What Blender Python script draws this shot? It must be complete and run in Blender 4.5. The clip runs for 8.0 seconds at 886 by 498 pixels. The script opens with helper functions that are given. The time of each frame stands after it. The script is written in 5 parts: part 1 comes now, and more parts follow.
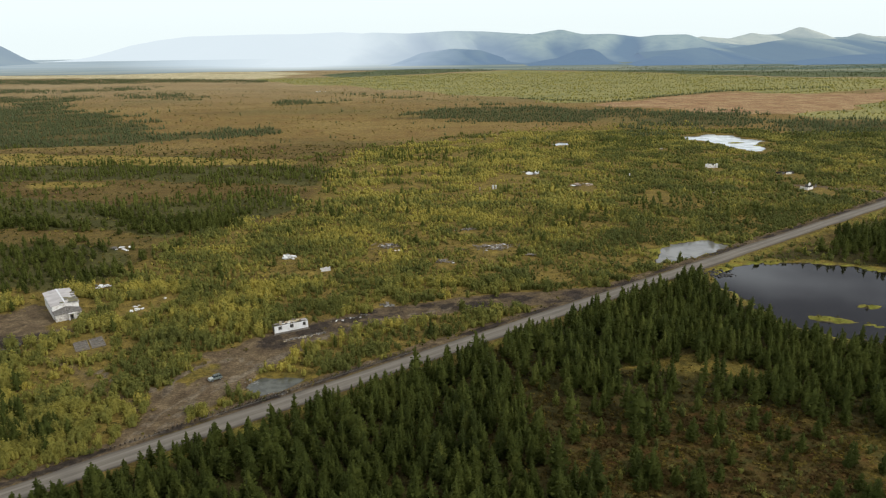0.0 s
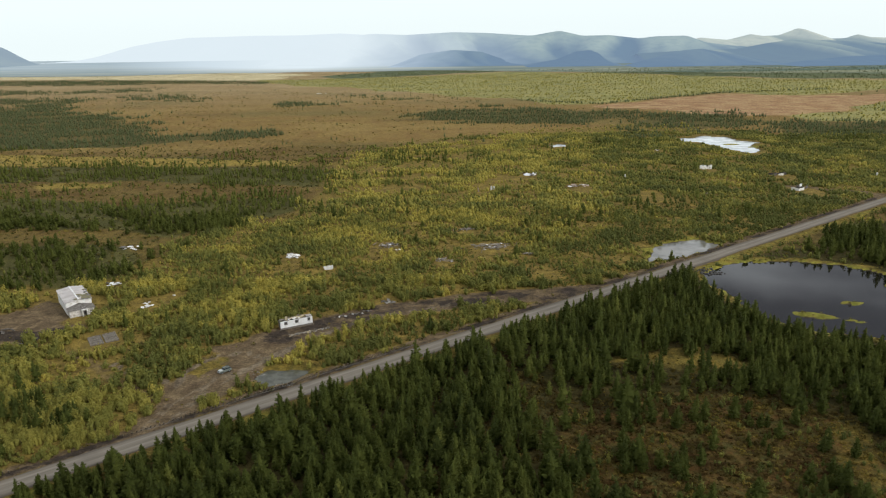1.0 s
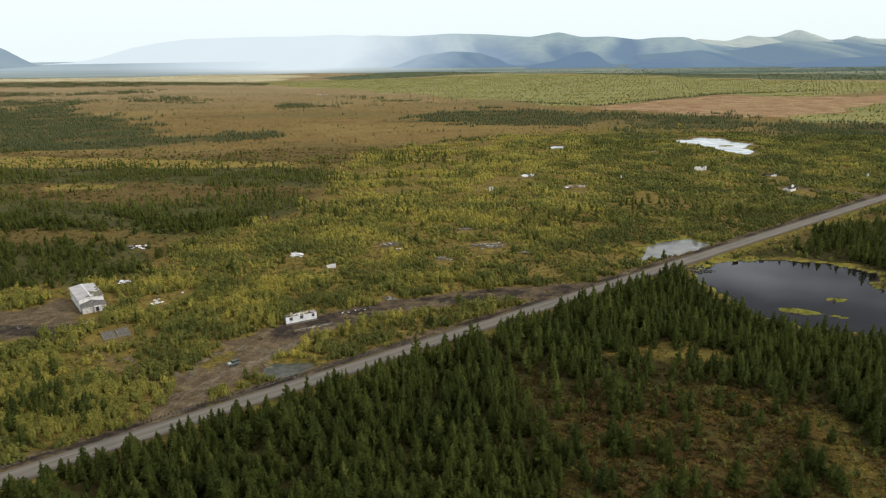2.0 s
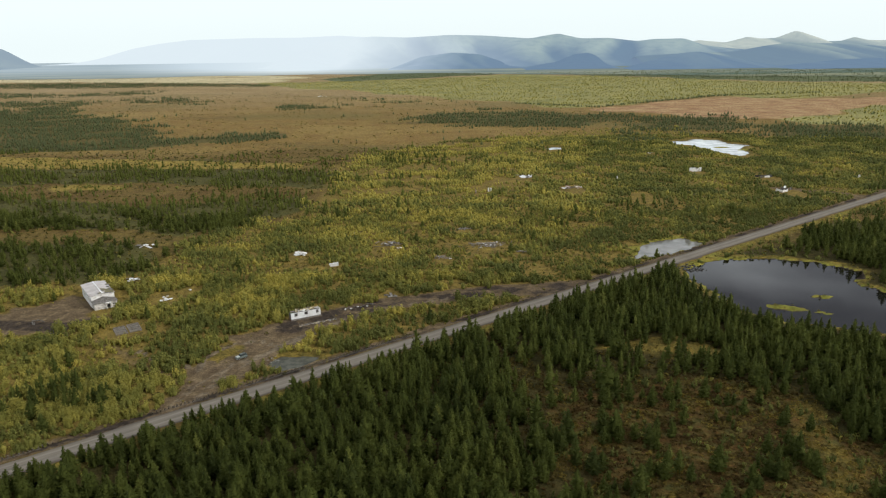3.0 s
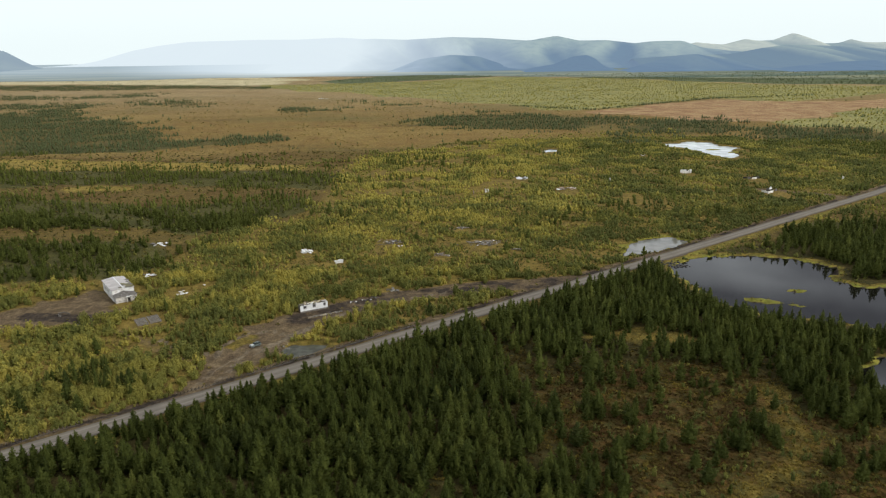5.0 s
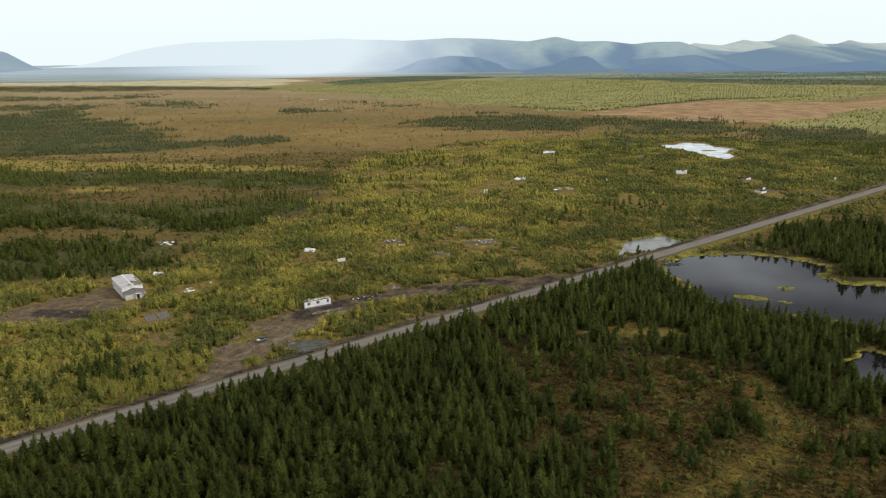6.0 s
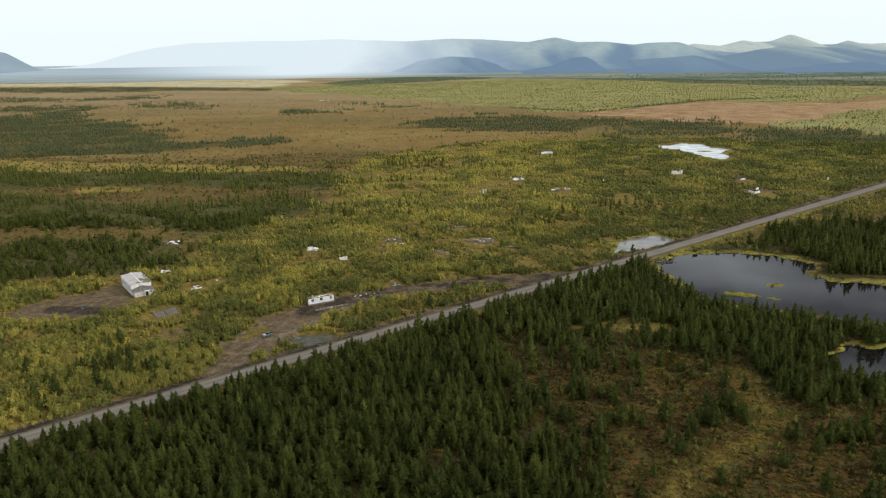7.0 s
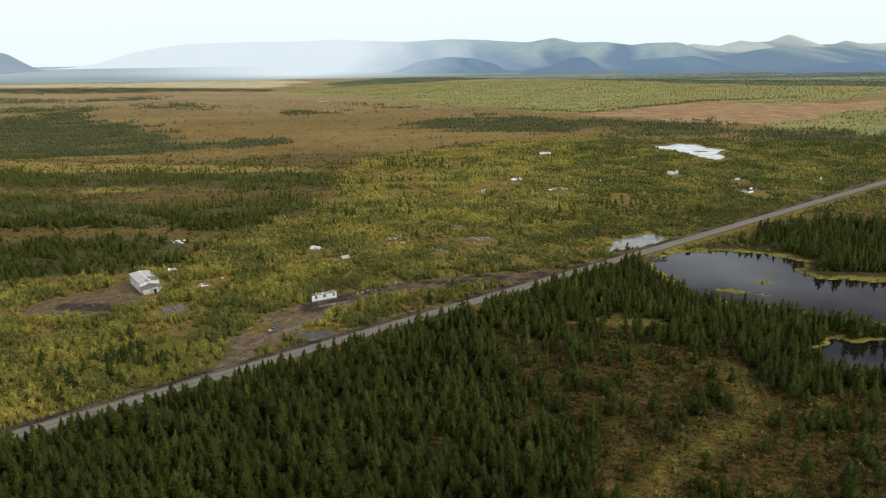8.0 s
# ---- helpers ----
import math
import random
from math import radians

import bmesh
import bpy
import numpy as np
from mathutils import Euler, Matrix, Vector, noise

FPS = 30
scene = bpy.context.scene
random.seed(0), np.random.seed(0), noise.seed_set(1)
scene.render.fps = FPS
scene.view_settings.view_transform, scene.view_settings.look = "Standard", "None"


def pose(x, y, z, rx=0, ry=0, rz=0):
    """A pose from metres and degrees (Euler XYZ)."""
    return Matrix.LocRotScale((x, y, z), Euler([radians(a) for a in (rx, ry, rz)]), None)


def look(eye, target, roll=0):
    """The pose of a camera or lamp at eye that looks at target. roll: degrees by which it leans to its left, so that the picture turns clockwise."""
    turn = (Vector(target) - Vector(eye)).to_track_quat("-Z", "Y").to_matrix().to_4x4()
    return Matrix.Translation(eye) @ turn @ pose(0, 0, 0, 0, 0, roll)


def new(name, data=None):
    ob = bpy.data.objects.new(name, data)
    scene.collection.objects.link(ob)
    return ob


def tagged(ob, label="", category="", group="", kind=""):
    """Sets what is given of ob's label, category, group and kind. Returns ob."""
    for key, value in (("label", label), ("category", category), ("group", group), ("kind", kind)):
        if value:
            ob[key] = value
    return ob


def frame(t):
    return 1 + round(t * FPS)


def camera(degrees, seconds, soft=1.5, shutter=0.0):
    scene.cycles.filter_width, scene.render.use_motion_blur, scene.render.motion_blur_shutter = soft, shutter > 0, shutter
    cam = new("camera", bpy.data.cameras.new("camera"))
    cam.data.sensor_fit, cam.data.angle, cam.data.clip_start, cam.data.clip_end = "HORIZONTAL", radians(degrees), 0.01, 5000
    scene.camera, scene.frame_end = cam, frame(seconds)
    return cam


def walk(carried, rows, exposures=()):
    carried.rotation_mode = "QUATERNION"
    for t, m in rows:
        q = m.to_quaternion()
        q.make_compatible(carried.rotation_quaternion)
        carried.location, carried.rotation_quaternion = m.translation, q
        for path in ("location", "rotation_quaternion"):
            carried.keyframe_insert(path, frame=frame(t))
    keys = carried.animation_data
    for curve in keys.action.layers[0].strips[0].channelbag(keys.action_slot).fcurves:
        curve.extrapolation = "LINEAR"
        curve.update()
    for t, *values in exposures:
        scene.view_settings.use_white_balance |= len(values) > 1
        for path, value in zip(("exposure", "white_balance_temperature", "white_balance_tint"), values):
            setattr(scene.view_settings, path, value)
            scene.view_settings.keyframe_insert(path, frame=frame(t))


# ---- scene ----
cam = camera(64.98, 8.0, soft=1.2)
PATH = [
    (0.0, look((-0.76, 37.62, 92.21), (-1.15, 324.95, 5.96), -0.83)),
    (0.5, look((-0.60, 32.78, 93.27), (-0.95, 320.16, 7.18), -0.84)),
    (1.0, look((-0.46, 27.98, 94.30), (-0.77, 315.41, 8.37), -0.84)),
    (1.5, look((-0.35, 23.22, 95.30), (-0.61, 310.70, 9.53), -0.84)),
    (2.0, look((-0.27, 18.49, 96.28), (-0.46, 306.02, 10.68), -0.84)),
    (2.5, look((-0.19, 13.80, 97.25), (-0.32, 301.37, 11.80), -0.83)),
    (3.0, look((-0.14, 9.13, 98.19), (-0.20, 296.75, 12.90), -0.82)),
    (3.5, look((-0.09, 4.48, 99.13), (-0.08, 292.14, 13.98), -0.81)),
    (4.0, look((-0.06, -0.15, 100.06), (0.04, 287.55, 15.04), -0.81)),
    (4.5, look((-0.03, -4.77, 100.98), (0.14, 282.97, 16.09), -0.80)),
    (5.0, look((-0.00, -9.38, 101.90), (0.25, 278.39, 17.11), -0.80)),
    (5.5, look((0.02, -13.98, 102.82), (0.35, 273.82, 18.13), -0.80)),
    (6.0, look((0.05, -18.58, 103.74), (0.45, 269.24, 19.13), -0.80)),
    (6.5, look((0.09, -23.19, 104.68), (0.55, 264.65, 20.12), -0.81)),
    (7.0, look((0.13, -27.80, 105.62), (0.66, 260.04, 21.10), -0.83)),
    (7.5, look((0.19, -32.43, 106.58), (0.77, 255.42, 22.08), -0.86)),
    (8.0, look((0.27, -37.07, 107.55), (0.90, 250.78, 23.04), -0.89)),
]
walk(cam, PATH)

# ---- world and light ----
SUN_AZ, SUN_EL = radians(112), radians(34)
world = bpy.data.worlds.new("sky")
scene.world = world
world.use_nodes = True
wn, wl = world.node_tree.nodes, world.node_tree.links
bg = wn["Background"]
sky = wn.new("ShaderNodeTexSky")
sky.sky_type, sky.sun_disc = "NISHITA", False
sky.sun_elevation, sky.sun_rotation = SUN_EL, SUN_AZ
sky.air_density, sky.dust_density, sky.ozone_density = 1.0, 3.0, 1.0
# a bright broken overcast in front of the clear sky
tc = wn.new("ShaderNodeTexCoord")
cl = wn.new("ShaderNodeTexNoise")
cl.inputs["Scale"].default_value, cl.inputs["Detail"].default_value = 2.2, 5.0
mp = wn.new("ShaderNodeMapping")
mp.inputs["Scale"].default_value = (1, 1, 4)
cr = wn.new("ShaderNodeValToRGB")
cr.color_ramp.elements[0].position, cr.color_ramp.elements[0].color = 0.43, (2.0, 2.0, 2.15, 1)
cr.color_ramp.elements[1].position, cr.color_ramp.elements[1].color = 0.72, (13.2, 14.0, 14.3, 1)
sep = wn.new("ShaderNodeSeparateXYZ")
hz = wn.new("ShaderNodeMapRange")
hz.inputs["From Min"].default_value, hz.inputs["From Max"].default_value = 0.13, 0.27
hz.inputs["To Min"].default_value, hz.inputs["To Max"].default_value = 1.0, 0.0
mixh = wn.new("ShaderNodeMix")
mixh.data_type = "RGBA"
mixh.inputs[7].default_value = (7.3, 8.15, 8.25, 1)
mixs = wn.new("ShaderNodeMix")
mixs.data_type = "RGBA"
mixs.inputs[0].default_value = 0.85
wl.new(tc.outputs["Generated"], mp.inputs["Vector"])
wl.new(mp.outputs["Vector"], cl.inputs["Vector"])
wl.new(cl.outputs["Fac"], cr.inputs["Fac"])
wl.new(tc.outputs["Generated"], sep.inputs["Vector"])
wl.new(sep.outputs["Z"], hz.inputs["Value"])
wl.new(hz.outputs["Result"], mixh.inputs[0])
wl.new(cr.outputs["Color"], mixh.inputs[6])
wl.new(sky.outputs["Color"], mixs.inputs[6])
wl.new(mixh.outputs[2], mixs.inputs[7])
wl.new(mixs.outputs[2], bg.inputs["Color"])
bg.inputs["Strength"].default_value = 0.139

sun = new("sun", bpy.data.lights.new("sun", "SUN"))
sun.data.energy, sun.data.angle, sun.data.color = 1.78, radians(26), (1.0, 0.985, 0.95)
sun.matrix_world = look((math.sin(SUN_AZ) * 500, math.cos(SUN_AZ) * 500, math.tan(SUN_EL) * 500), (0, 0, 0))


# ---- materials ----
class Net:
    """A small builder of node materials."""

    def __init__(self, name, rough=0.9, metal=0.0, spec=0.3):
        self.m = bpy.data.materials.new(name)
        self.m.use_nodes = True
        self.n, self.l = self.m.node_tree.nodes, self.m.node_tree.links
        self.b = self.n["Principled BSDF"]
        self.b.inputs["Roughness"].default_value = rough
        self.b.inputs["Metallic"].default_value = metal
        self.b.inputs["Specular IOR Level"].default_value = spec
        self.pos = self.n.new("ShaderNodeNewGeometry").outputs["Position"]

    def noise(self, size, detail=3.0, rough=0.6, stretch=None):
        t = self.n.new("ShaderNodeTexNoise")
        t.inputs["Scale"].default_value = 1.0 / size
        t.inputs["Detail"].default_value, t.inputs["Roughness"].default_value = detail, rough
        v = self.pos
        if stretch:
            mpn = self.n.new("ShaderNodeMapping")
            mpn.inputs["Rotation"].default_value = (0, 0, stretch[3] if len(stretch) > 3 else 0)
            mpn.inputs["Scale"].default_value = stretch[:3]
            self.l.new(v, mpn.inputs["Vector"])
            v = mpn.outputs["Vector"]
        self.l.new(v, t.inputs["Vector"])
        return t.outputs["Fac"]

    def ramp(self, value, lo, hi, a=0.0, b=1.0):
        r = self.n.new("ShaderNodeMapRange")
        for key, x in (("From Min", lo), ("From Max", hi), ("To Min", a), ("To Max", b)):
            r.inputs[key].default_value = x
        self.l.new(value, r.inputs["Value"])
        return r.outputs["Result"]

    def calc(self, op, a, b):
        t = self.n.new("ShaderNodeMath")
        t.operation = op
        for k, x in enumerate((a, b)):
            if isinstance(x, (int, float)):
                t.inputs[k].default_value = x
            else:
                self.l.new(x, t.inputs[k])
        return t.outputs[0]

    def mix(self, fac, a, b):
        t = self.n.new("ShaderNodeMix")
        t.data_type = "RGBA"
        for k, x in ((0, fac), (6, a), (7, b)):
            if isinstance(x, tuple):
                t.inputs[k].default_value = (*x[:3], 1)
            elif isinstance(x, (int, float)):
                t.inputs[k].default_value = x
            else:
                self.l.new(x, t.inputs[k])
        return t.outputs[2]

    def attr(self, name):
        t = self.n.new("ShaderNodeAttribute")
        t.attribute_name = name
        return t.outputs["Fac"]

    def rand(self, island=False):
        if island:
            return self.n.new("ShaderNodeNewGeometry").outputs["Random Per Island"]
        return self.n.new("ShaderNodeObjectInfo").outputs["Random"]

    def bump(self, height, strength=0.4, dist=0.1):
        t = self.n.new("ShaderNodeBump")
        t.inputs["Strength"].default_value, t.inputs["Distance"].default_value = strength, dist
        self.l.new(height, t.inputs["Height"])
        self.l.new(t.outputs["Normal"], self.b.inputs["Normal"])

    def colour(self, c):
        if isinstance(c, tuple):
            self.b.inputs["Base Color"].default_value = (*c, 1)
        else:
            self.l.new(c, self.b.inputs["Base Color"])
        return self.m


def worn(name, a, b, size=1.0, rough=0.85, metal=0.0, bump=0.2, c=None, csize=0.25):
    """A surface of colour a with stains of colour b, and fine specks of c."""
    n = Net(name, rough, metal)
    col = n.mix(n.ramp(n.noise(size, 5), 0.40, 0.68), a, b)
    if c:
        col = n.mix(n.ramp(n.noise(csize, 3), 0.55, 0.7), col, c)
    if bump:
        n.bump(n.noise(size * 0.15, 4), bump, 0.03)
    return n.colour(col)


def foliage_material(name, dark, mid, light, translucent=0.36):
    n = Net(name, 0.75, 0, 0.12)
    t = n.attr("tint")
    t = n.calc("ADD", t, n.calc("MULTIPLY", n.calc("SUBTRACT", n.rand(), 0.5), 0.30))
    t = n.calc("ADD", t, n.calc("MULTIPLY", n.calc("SUBTRACT", n.rand(True), 0.5), 0.16))
    col = n.mix(n.ramp(t, 0.0, 0.5), dark, mid)
    col = n.mix(n.ramp(t, 0.5, 1.0), col, light)
    n.colour(col)
    tr = n.n.new("ShaderNodeBsdfTranslucent")
    n.l.new(col, tr.inputs["Color"])
    ms = n.n.new("ShaderNodeMixShader")
    ms.inputs[0].default_value = translucent
    n.l.new(n.b.outputs[0], ms.inputs[1])
    n.l.new(tr.outputs[0], ms.inputs[2])
    n.l.new(ms.outputs[0], n.n["Material Output"].inputs["Surface"])
    return n.m


M_LARCH = foliage_material("larch_needles", (0.040, 0.053, 0.013), (0.088, 0.106, 0.021), (0.165, 0.178, 0.038), 0.45)
# paler, greyer copy of larch_needles, with haze painted into its colour
M_HAZED_LARCH = foliage_material("hazed_larch_needles", (0.066, 0.084, 0.038), (0.106, 0.130, 0.058), (0.145, 0.165, 0.072), 0.42)
M_BUSH = foliage_material("willow_leaves", (0.112, 0.125, 0.034), (0.225, 0.220, 0.052), (0.47, 0.395, 0.085))
M_DWARF = foliage_material("dwarf_birch_leaves", (0.066, 0.040, 0.012), (0.096, 0.074, 0.018), (0.215, 0.160, 0.032))
M_HEATHER = foliage_material("tussock_leaves", (0.080, 0.078, 0.024), (0.160, 0.135, 0.034), (0.250, 0.190, 0.045))
M_BARK = worn("larch_bark", (0.10, 0.08, 0.06), (0.05, 0.04, 0.035), 0.4)
M_GRASS = foliage_material("sedge_leaves", (0.14, 0.13, 0.03), (0.26, 0.22, 0.05), (0.34, 0.28, 0.06), 0.2)
M_WHITE = worn("whitewash", (0.86, 0.85, 0.82), (0.74, 0.71, 0.66), 2.2, c=(0.55, 0.50, 0.44), csize=0.8)
M_SHEET = worn("white_sheet", (0.82, 0.82, 0.81), (0.66, 0.65, 0.62), 1.6, 0.6)
M_ROOF = worn("felt_roof", (0.38, 0.355, 0.335), (0.30, 0.27, 0.25), 3.0, 0.8)
M_ROOF_PALE = worn("pale_felt_roof", (0.55, 0.515, 0.49), (0.44, 0.40, 0.375), 3.0, 0.8)
M_MOSS = worn("mossy_roof", (0.22, 0.19, 0.10), (0.13, 0.13, 0.06), 1.2)
M_PEEL = worn("peeling_whitewash", (0.74, 0.72, 0.68), (0.38, 0.34, 0.30), 0.9, c=(0.16, 0.13, 0.11), csize=0.5)
M_WOOD = worn("bleached_wood", (0.22, 0.19, 0.15), (0.12, 0.10, 0.075), 0.7, c=(0.30, 0.27, 0.22), csize=0.4)
M_BLEACHED = worn("bleached_log", (0.38, 0.34, 0.29), (0.22, 0.19, 0.16), 0.6)
M_STONE = worn("dark_stone", (0.075, 0.070, 0.064), (0.035, 0.033, 0.030), 0.6)
M_GREY = worn("weathered_board", (0.19, 0.175, 0.155), (0.095, 0.086, 0.074), 1.0)
M_CONC = worn("old_concrete", (0.30, 0.29, 0.26), (0.18, 0.17, 0.14), 1.5)
M_RUST = worn("rust", (0.16, 0.08, 0.05), (0.28, 0.16, 0.09), 0.8)
M_PINK = worn("faded_plaster", (0.48, 0.36, 0.30), (0.30, 0.24, 0.20), 1.0)
M_DARK = worn("dark_opening", (0.02, 0.02, 0.02), (0.035, 0.03, 0.028), 0.6, 0.7, bump=0)
M_TAN = worn("insulation", (0.55, 0.47, 0.30), (0.38, 0.30, 0.18), 0.8)


def ground_material():
    n = Net("tundra", 0.95, 0, 0.1)
    big, mid, fine = n.noise(60, 5), n.noise(9, 5), n.noise(1.1, 4, 0.7)
    low = n.mix(n.ramp(mid, 0.35, 0.65), (0.120, 0.078, 0.024), (0.160, 0.112, 0.030))
    low = n.mix(n.ramp(fine, 0.45, 0.75), low, (0.100, 0.092, 0.026))
    low = n.mix(n.ramp(big, 0.50, 0.70, 0, 0.6), low, (0.20, 0.145, 0.035))

    def over(col, key, a, b, size, lo=0.35, hi=0.65, spread=0.35):
        v = n.noise(size, 5)
        inner = n.mix(n.ramp(v, lo, hi), a, b)
        edge = n.calc("ADD", n.attr(key), n.calc("MULTIPLY", n.calc("SUBTRACT", n.noise(size * 0.4 + 1.0, 4), 0.5), spread))
        return n.mix(n.ramp(edge, 0.35, 0.65), col, inner)

    col = over(low, "heath", (0.122, 0.074, 0.024), (0.178, 0.128, 0.036), 26, 0.30, 0.70)
    # lighter heath tone beyond about 560 m
    col = over(col, "far_heath", (0.205, 0.120, 0.038), (0.275, 0.192, 0.058), 22, 0.30, 0.70, 0.8)
    zone = n.noise(150, 4, 0.6, (0.45, 1, 1))
    col = n.mix(n.calc("MULTIPLY", n.ramp(zone, 0.50, 0.66, 0, 0.75), n.attr("plain")), col, (0.170, 0.138, 0.044))
    col = n.mix(n.calc("MULTIPLY", n.ramp(zone, 0.46, 0.34, 0, 0.70), n.attr("plain")), col, (0.300, 0.215, 0.070))
    # far ground lightened in colour to imitate haze
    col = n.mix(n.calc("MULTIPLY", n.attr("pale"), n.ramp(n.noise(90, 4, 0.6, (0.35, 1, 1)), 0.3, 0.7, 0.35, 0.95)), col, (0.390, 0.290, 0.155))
    # straw strip with the sunshine on it painted into the colour
    col = over(col, "sunlit_straw", (0.66, 0.57, 0.34), (0.50, 0.42, 0.24), 60)
    col = over(col, "green_field", (0.350, 0.312, 0.110), (0.240, 0.236, 0.086), 60, 0.38, 0.62)
    col = over(col, "red_field", (0.450, 0.300, 0.150), (0.310, 0.175, 0.085), 30, 0.38, 0.62, 0.6)
    col = over(col, "far_wood", (0.085, 0.110, 0.055), (0.150, 0.165, 0.075), 70)
    col = over(col, "bog", (0.112, 0.058, 0.017), (0.072, 0.070, 0.020), 4)
    col = over(col, "moss", (0.108, 0.098, 0.030), (0.072, 0.070, 0.022), 16)
    col = over(col, "gold", (0.340, 0.245, 0.055), (0.235, 0.178, 0.042), 12)
    # mossy forest floor, darkened in colour for the shade under the larches
    col = over(col, "painted_shade_moss", (0.078, 0.060, 0.019), (0.045, 0.042, 0.013), 6)
    col = over(col, "bushland", (0.150, 0.108, 0.030), (0.260, 0.185, 0.044), 6)
    col = over(col, "sedge", (0.225, 0.160, 0.034), (0.105, 0.088, 0.024), 4)
    col = over(col, "reed", (0.190, 0.195, 0.034), (0.270, 0.225, 0.042), 5)
    col = over(col, "dirt", (0.112, 0.078, 0.044), (0.195, 0.142, 0.080), 5, spread=0.9)
    col = over(col, "rut", (0.240, 0.190, 0.125), (0.140, 0.106, 0.070), 3, spread=0.5)
    col = over(col, "soot", (0.032, 0.026, 0.021), (0.070, 0.052, 0.038), 4, spread=0.9)
    speck = n.ramp(n.noise(1.8, 3, 0.7, (1, 0.2, 1)), 0.30, 0.70, 0.72, 1.26)
    speck = n.calc("ADD", 1.0, n.calc("MULTIPLY", n.calc("SUBTRACT", speck, 1.0), n.attr("plain")))
    grain = n.ramp(n.noise(0.7, 5, 0.75), 0.30, 0.72, 0.45, 1.45)
    tuft = n.ramp(n.noise(3.2, 4, 0.7), 0.32, 0.70, 0.65, 1.30)
    shade = n.calc("MULTIPLY", n.calc("MULTIPLY", grain, tuft), speck)
    grey = n.n.new("ShaderNodeCombineXYZ")
    for k in range(3):
        n.l.new(shade, grey.inputs[k])
    mul = n.n.new("ShaderNodeMix")
    mul.data_type, mul.blend_type = "RGBA", "MULTIPLY"
    mul.inputs[0].default_value = 1.0
    n.l.new(col, mul.inputs[6])
    n.l.new(grey.outputs[0], mul.inputs[7])
    n.bump(n.noise(0.9, 5), 0.8, 0.5)
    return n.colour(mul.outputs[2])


ROAD_TURN = math.atan(0.745)


def road_material():
    n = Net("gravel_road", 0.9, 0, 0.2)
    along, across = n.attr("along"), n.attr("across")
    v = n.n.new("ShaderNodeCombineXYZ")
    n.l.new(n.calc("MULTIPLY", along, 0.05), v.inputs[0])
    n.l.new(across, v.inputs[1])
    keep, n.pos = n.pos, v.outputs[0]
    streak = n.noise(0.9, 4, 0.6)
    n.pos = keep
    col = n.mix(n.ramp(streak, 0.32, 0.68), (0.135, 0.117, 0.092), (0.225, 0.196, 0.156))
    side = n.calc("ABSOLUTE", across, 0.0)
    wheel = n.calc("ABSOLUTE", n.calc("SUBTRACT", side, 1.35), 0.0)
    col = n.mix(n.ramp(wheel, 0.15, 0.75, 0.55, 0.0), col, (0.260, 0.228, 0.182))
    col = n.mix(n.ramp(side, 2.5, 3.4, 0.0, 0.75), col, (0.075, 0.058, 0.042))
    col = n.mix(n.ramp(n.noise(10, 4), 0.5, 0.75, 0, 0.5), col, (0.12, 0.104, 0.088))
    col = n.mix(n.ramp(n.noise(0.3, 3), 0.55, 0.75, 0, 0.4), col, (0.20, 0.182, 0.158))
    n.bump(n.noise(0.2, 3), 0.3, 0.03)
    return n.colour(col)


def water_material(name, col, rough, size=9, most=1.5):
    n = Net(name, rough, 0, 0.5)
    n.b.inputs["IOR"].default_value = 1.33
    n.bump(n.noise(1.5, 3, 0.5, (1, 2.5, 1)), 0.03, 0.05)
    return n.colour(n.mix(n.ramp(n.noise(size, 3), 0.4, 0.6), col, tuple(c * most for c in col)))


def emissive_haze_material(name, a, b, air, amount, left=None, line=(30, 105), patch=260):
    """Far hills: forest and bare tops, with haze painted over them as emission. left: the x towards which the sunlit
    haze thickens.
    """
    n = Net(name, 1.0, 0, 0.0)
    # woods below; bare tops and open slopes above an uneven tree line, painted sunlit
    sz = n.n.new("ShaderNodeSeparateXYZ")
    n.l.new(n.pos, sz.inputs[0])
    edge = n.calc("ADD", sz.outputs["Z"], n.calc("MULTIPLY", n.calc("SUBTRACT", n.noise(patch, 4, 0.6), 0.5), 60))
    # paler spurs and darker hollows paint the light and shade of the relief
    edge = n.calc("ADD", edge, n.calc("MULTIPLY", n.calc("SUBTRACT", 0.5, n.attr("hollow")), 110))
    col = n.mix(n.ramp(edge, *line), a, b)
    # dark noise patches painted as cloud shadow on the slopes
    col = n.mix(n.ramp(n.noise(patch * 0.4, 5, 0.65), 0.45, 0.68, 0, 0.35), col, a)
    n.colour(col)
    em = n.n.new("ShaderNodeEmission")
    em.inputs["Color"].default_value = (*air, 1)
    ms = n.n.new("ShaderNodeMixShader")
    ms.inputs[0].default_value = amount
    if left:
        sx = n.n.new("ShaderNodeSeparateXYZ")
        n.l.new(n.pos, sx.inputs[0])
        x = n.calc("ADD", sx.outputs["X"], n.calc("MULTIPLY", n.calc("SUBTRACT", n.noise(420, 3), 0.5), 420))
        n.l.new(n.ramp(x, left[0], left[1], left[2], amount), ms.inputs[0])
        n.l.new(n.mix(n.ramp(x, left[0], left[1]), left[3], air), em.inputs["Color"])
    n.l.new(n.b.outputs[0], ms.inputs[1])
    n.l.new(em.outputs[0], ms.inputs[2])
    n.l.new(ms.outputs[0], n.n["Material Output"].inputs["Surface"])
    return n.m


M_GROUND, M_ROAD = ground_material(), road_material()
M_WATER = water_material("peat_water", (0.008, 0.0075, 0.007), 0.04)
M_SHALLOW = water_material("silty_water", (0.155, 0.150, 0.132), 0.06)

# water whitened in its base colour to imitate a bright sky reflection
M_LAKE = water_material("painted_sky_water", (0.42, 0.43, 0.43), 0.05)
M_MUDDY = water_material("muddy_water", (0.062, 0.062, 0.046), 0.04, 2.6, 1.7)


